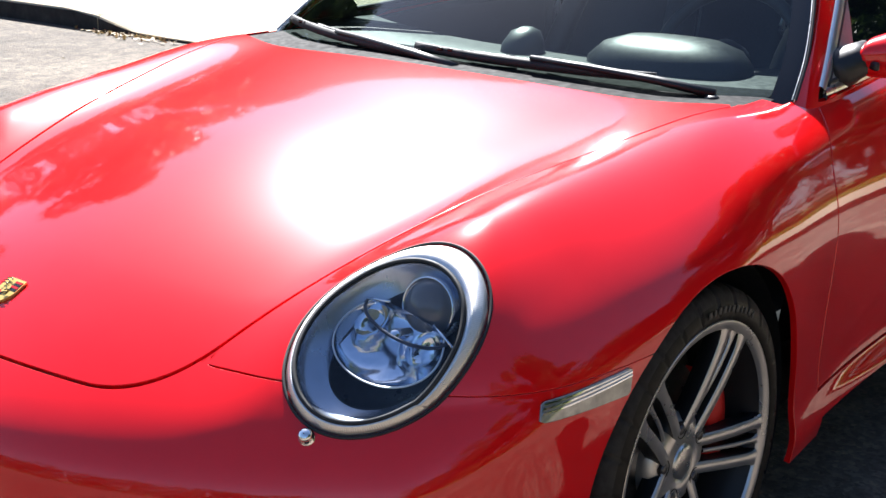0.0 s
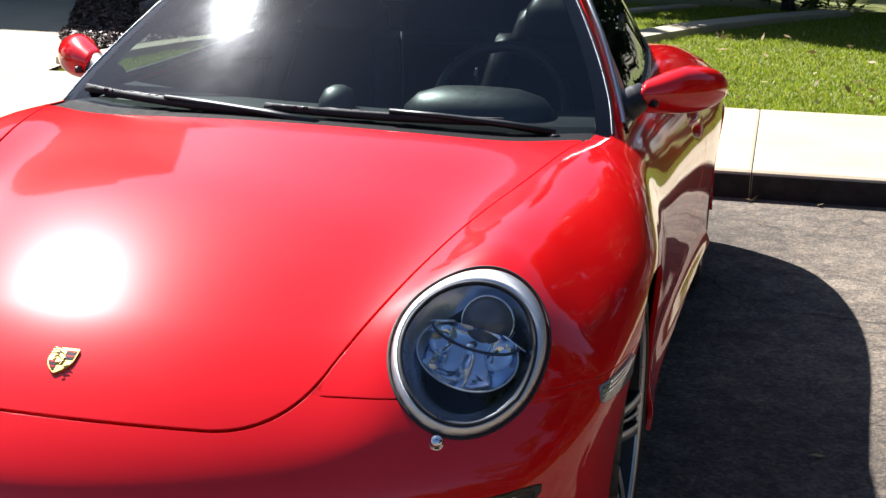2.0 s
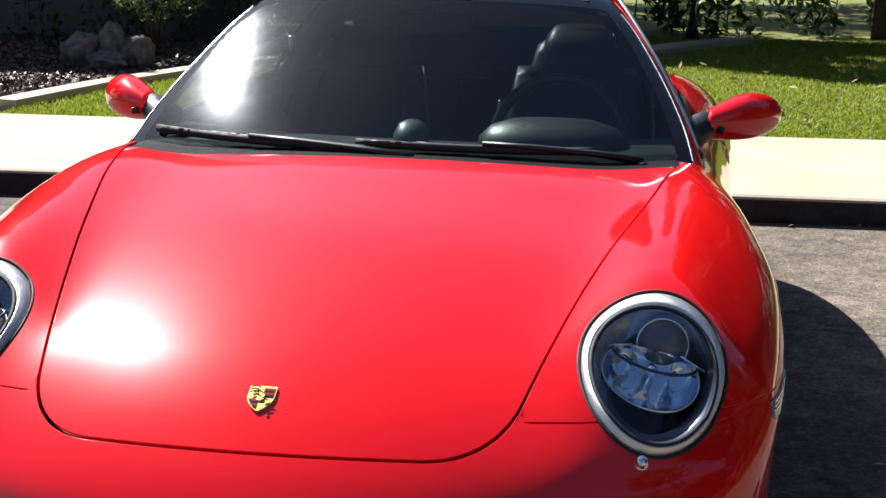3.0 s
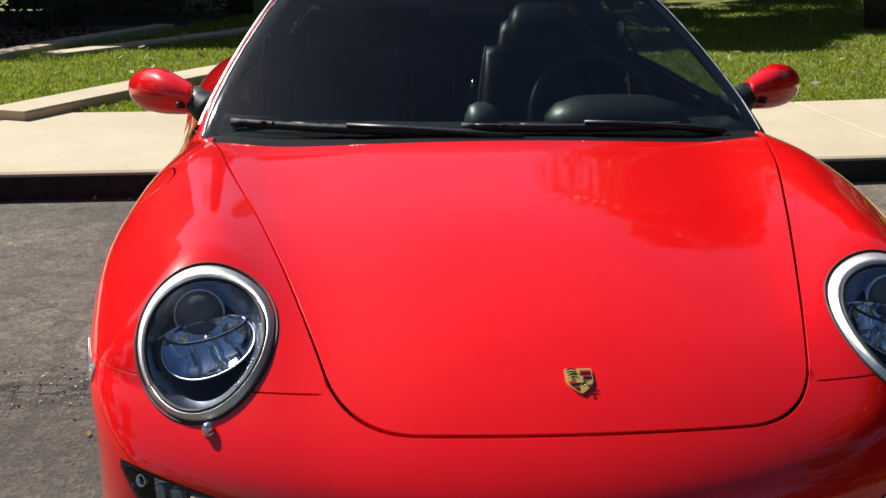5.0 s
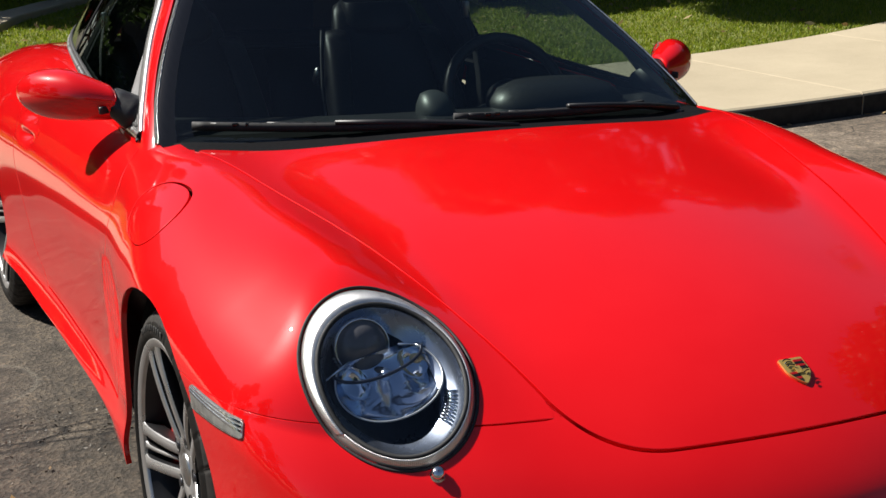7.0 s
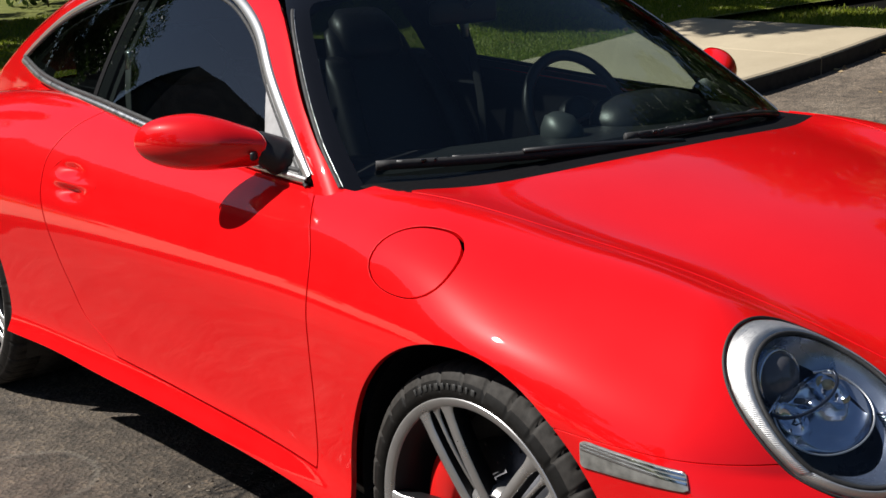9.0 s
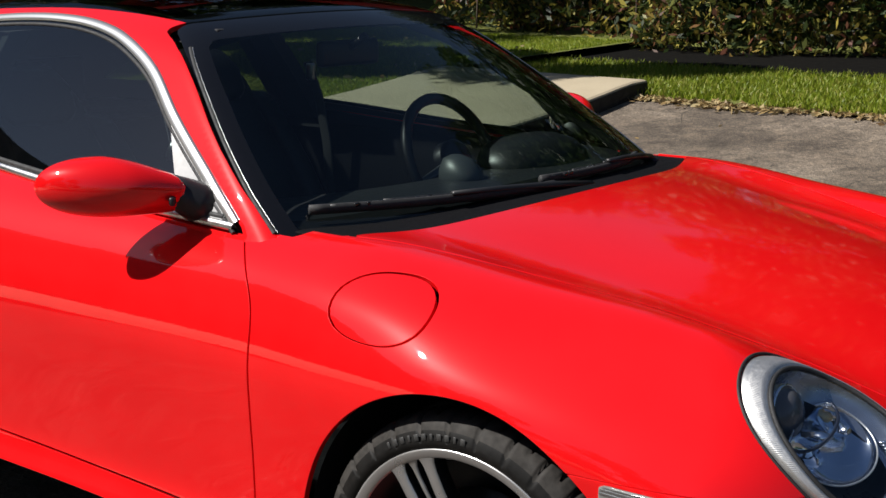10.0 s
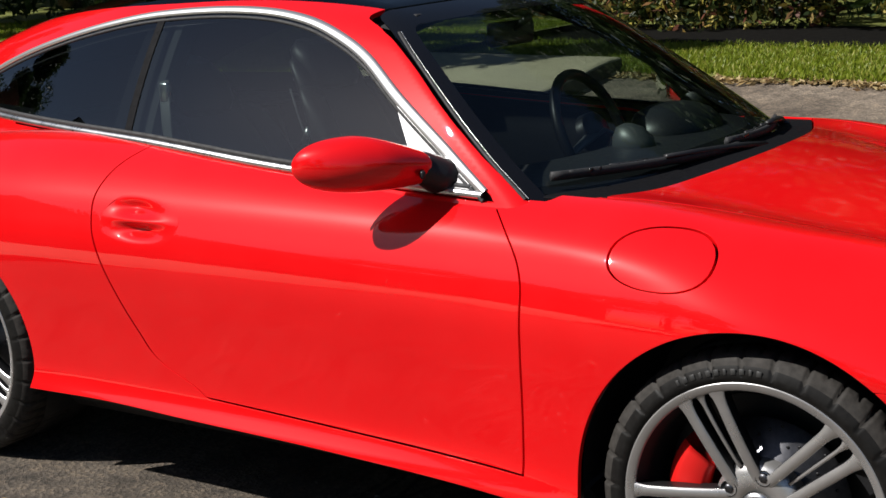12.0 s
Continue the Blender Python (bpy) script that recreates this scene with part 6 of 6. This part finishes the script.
# ---- planting bed with rock and shrub
MULCH = make_leafy("bark_mulch", [(0.03, 0.015, 0.010), (0.07, 0.036, 0.024), (0.12, 0.065, 0.042), (0.20, 0.13, 0.085)], 0.0)
MULCH_SOIL = plain("mulch_soil", (0.035, 0.020, 0.014), 0.95, 0, 0.4, 40)
_by = np.linspace(7.42, 16, 16)
bed_edge = knots(7.3, -4.02, 8.6, -3.85, 10.0, -3.50, 11.6, -3.0, 13.6, -2.2, 16.0, -1.4)
_bv = [(x, y, 0.15 + 0.03 * math.sin(y * 1.7)) for y in _by for x in np.linspace(float(drive_edge(y)), float(bed_edge(y)), 5)]
tagged(new("bed_soil", mesh_of("bed_soil", _bv, [(5 * i + k, 5 * i + k + 1, 5 * i + k + 6, 5 * i + k + 5) for i in range(15) for k in range(4)], MULCH_SOIL)), "dark mulched planting bed", "soil", kind="structure")


def chips(name, spots, size, mat, label, category, seed, lift=0.01):
    """Small flat chips or fallen leaves, tumbled."""
    rng = np.random.default_rng(seed)
    n = len(spots)
    u = rng.normal(size=(n, 3)) * [1, 1, 0.35]
    u /= np.linalg.norm(u, axis=1, keepdims=True)
    w = np.cross(u, rng.normal(size=(n, 3)) * [0.4, 0.4, 1] + [0, 0, 0.6])
    w /= np.linalg.norm(w, axis=1, keepdims=True) + 1e-9
    l = size * rng.uniform(0.5, 1.5, (n, 1))
    p = spots + [0, 0, lift]
    q = np.stack([p - u * l, p + w * l * 0.4, p + u * l, p - w * l * 0.4], 1)
    me = bpy.data.meshes.new(name)
    me.from_pydata(q.reshape(-1, 3).tolist(), [], ((np.arange(n) * 4)[:, None] + np.arange(4)).tolist())
    me.materials.append(mat)
    return tagged(new(name, me), label, category, kind="stuff")


_rng = np.random.default_rng(9)
_y = _rng.uniform(7.45, 13.5, 9000)
_x = drive_edge(_y) + (bed_edge(_y) - 0.16 - drive_edge(_y)) * _rng.uniform(0, 1, 9000)
chips("mulch", np.stack([_x, _y, 0.15 + 0.03 * np.sin(_y * 1.7)], 1), 0.035, MULCH, "brown shredded bark mulch", "mulch", 10, 0.015)
_y = _rng.uniform(-1.5, 5.3, 3200)
_x = 7.04 + _rng.normal(0, 0.08, 3200) + 0.05 * np.sin(_y * 4.1)
GRIT = make_leafy("asphalt_grit", [(0.03, 0.025, 0.02), (0.12, 0.10, 0.08), (0.22, 0.19, 0.15), (0.05, 0.04, 0.035)], 0.0)
FALLEN = make_leafy("fallen_leaves", [(0.20, 0.13, 0.05), (0.32, 0.22, 0.09), (0.45, 0.36, 0.18), (0.16, 0.09, 0.04)], 0.15)
chips("leaf_litter", np.stack([_x, _y, rise(_x)], 1), 0.035, FALLEN, "dry fallen leaves along the verge", "leaves", 11, 0.02)
_x = np.r_[_rng.normal(-5.55, 0.25, 130), _rng.uniform(-3.4, 6.8, 60)]
_y = kerb_y(_x) - np.abs(_rng.normal(0, 0.06, 190)) - 0.02
_gx = np.r_[_rng.uniform(-5.2, -0.85, 70), _rng.uniform(1.6, 6.6, 40)]
_gy = np.r_[_rng.uniform(-0.5, 4.6, 70), _rng.uniform(0.0, 4.8, 40)]
chips("scattered_leaves", np.stack([_gx, _gy, rise(_gx)], 1), 0.014, FALLEN, "a few dry leaf scraps on the asphalt", "leaves", 21, 0.008)
_gx, _gy = _rng.uniform(-2.6, -0.5, 1500), 2.05 + _rng.normal(0, 0.13, 1500)
chips("loose_grit", np.stack([_gx, _gy, rise(_gx)], 1), 0.0055, GRIT, "loose stones crumbled from a worn asphalt seam", "gravel", 22, 0.002)
chips("kerb_leaves", np.stack([_x, _y, rise(_x)], 1), 0.025, FALLEN, "dry leaves caught against the kerb", "leaves", 12, 0.012)
_x, _y = _rng.uniform(-5, 6.8, 90), _rng.uniform(-1.5, 4.7, 90)
chips("scattered_leaves", np.stack([_x, _y, rise(_x)], 1), 0.018, FALLEN, "a few small dry leaves on the asphalt", "leaves", 13, 0.008)
_x, _y = _rng.uniform(-3.0, 9.5, 420), _rng.uniform(7.2, 13.0, 420)
_k = off_paths(_x, _y)
chips("lawn_leaves", np.stack([_x[_k], _y[_k], rise(_x[_k]) + 0.16], 1), 0.035, FALLEN, "pale fallen leaves on the lawn", "leaves", 14, 0.012)

STONE = plain("grey_rock", (0.13, 0.115, 0.10), 0.9, 0, 0.45, 14)


def make_rock(x, y, z, size, seed):
    bm = bmesh.new()
    bmesh.ops.create_icosphere(bm, subdivisions=4, radius=1.0)
    off = Vector((seed * 3.1, seed * 1.7, 0.4))
    for v in bm.verts:
        n1 = noise.noise(v.co * 1.6 + off)
        n2 = noise.noise(v.co * 4.0 + off)
        n3 = noise.noise(v.co * 11.0 + off)
        v.co *= 1.0 + 0.35 * n1 + 0.20 * n2 + 0.06 * n3
        v.co = Vector((v.co.x * size[0], v.co.y * size[1], v.co.z * size[2]))
    for f in bm.faces:
        f.smooth = True
    me = bpy.data.meshes.new("rock")
    bm.to_mesh(me)
    bm.free()
    me.materials.append(STONE)
    ob = new("rock", me)
    ob.matrix_world = pose(x, y, z, 0, 0, seed * 40)
    return tagged(ob, "rough grey garden boulder on bark mulch", "rock", "boulders in the bed")


make_rock(-4.72, 10.35, 0.26, (0.20, 0.18, 0.20), 1)
make_rock(-4.45, 10.40, 0.30, (0.16, 0.15, 0.24), 2)
make_rock(-4.22, 10.45, 0.25, (0.20, 0.16, 0.17), 3)
make_rock(-4.45, 10.22, 0.19, (0.24, 0.12, 0.10), 4)

shrub = thing("shrub", "pale green leafy shrub in the planting bed", "shrub", at=pose(-4.35, 11.3, 0.15))
for a in np.linspace(0, 6, 9):
    part("stem", tube([(0, 0, -0.05), (0.1 * math.cos(a), 0.1 * math.sin(a), 0.4), (0.34 * math.cos(a), 0.34 * math.sin(a), 0.95)], [0.018, 0.012, 0.005], 6), BARK, shrub)
_r = random.Random(5)
part("leaves", leaf_cloud([(_r.uniform(-0.45, 0.45), _r.uniform(-0.4, 0.4), _r.uniform(0.55, 1.45)) for _ in range(22)], [(0.24, 0.24, 0.2)] * 22, 110, 0.035, 6), LEAF_BUSH, shrub)

# ---- the house behind the lawn and the drive
STUCCO = plain("grey_stucco", (0.10, 0.09, 0.08), 0.9, 0, 0.12, 3)
SHINGLE = plain("dark_roof_shingles", (0.035, 0.032, 0.03), 0.9, 0, 0.3, 8)
WINDOW_DARK = plain("dark_window", (0.02, 0.025, 0.03), 0.05)
FRAME_PAINT = plain("window_frame", (0.35, 0.35, 0.33), 0.5, 0, 0.1, 20)
GARAGE_PAINT = plain("garage_paint", (0.085, 0.060, 0.045), 0.6, 0, 0.1, 5)
house = thing("house", "low house of three gabled wings with dark shingle roofs", "house", at=pose(0, 0, 0.1))


def wing(x0, x1, front, ridge_y, back, eave, ridge):
    """A gabled wing with its ridge along x; the roof overhangs the walls."""
    wall = box(x1 - x0 - 0.3, back - front - 1.0, eave + 0.05, at=((x0 + x1) / 2, (front + back) / 2, (eave + 0.05) / 2))
    part("wall", wall, STUCCO, house)
    t = 0.22
    rim = [(front, eave - t), (front, eave), (ridge_y, ridge), (back, eave), (back, eave - t), (ridge_y, ridge - t)]
    part("roof", mesh_of("roof", [(x, y, z) for x in (x0, x1) for y, z in rim],
                         [(0, 1, 7, 6), (1, 2, 8, 7), (2, 3, 9, 8), (3, 4, 10, 9), (4, 5, 11, 10), (5, 0, 6, 11), (0, 5, 2, 1), (5, 4, 3, 2), (6, 7, 8, 11), (11, 8, 9, 10)], SHINGLE, False), SHINGLE, house)
    for x in (x0 + 0.15, x1 - 0.15):
        part("gable", mesh_of("gable", [(x + d, y, z) for d in (-0.06, 0.06) for y, z in ((front + 0.5, eave), (back - 0.5, eave), (ridge_y, ridge - t - 0.1))],
                              [(0, 1, 2), (5, 4, 3), (0, 3, 4, 1), (1, 4, 5, 2), (2, 5, 3, 0)], STUCCO, False), STUCCO, house)


wing(-18.5, -10.2, 12.2, 15.7, 19.2, 4.0, 8.9)
wing(-10.15, -5.0, 13.6, 16.3, 19.0, 3.4, 7.0)
wing(-14.6, -10.9, 17.2, 19.9, 22.6, 6.6, 10.7)
wing(-4.95, -2.2, 16.9, 19.4, 21.9, 2.8, 6.2)
garage = part("garage_door", box(4.8, 0.08, 2.3, at=(-14.0, 12.64, 1.15), bevel=0.01), GARAGE_PAINT, house)
for k in range(4):
    part("panel", box(4.6, 0.03, 0.48, at=(-14.0, 12.59, 0.30 + 0.56 * k), bevel=0.012), GARAGE_PAINT, garage)
for x, y in ((-9.0, 14.08), (-6.6, 14.08), (-3.6, 17.38)):
    win = part("window", box(1.4, 0.10, 1.2, at=(x, y, 1.6), bevel=0.01), FRAME_PAINT, house)
    part("pane", box(1.2, 0.04, 1.0, at=(x, y - 0.05, 1.6)), WINDOW_DARK, win)
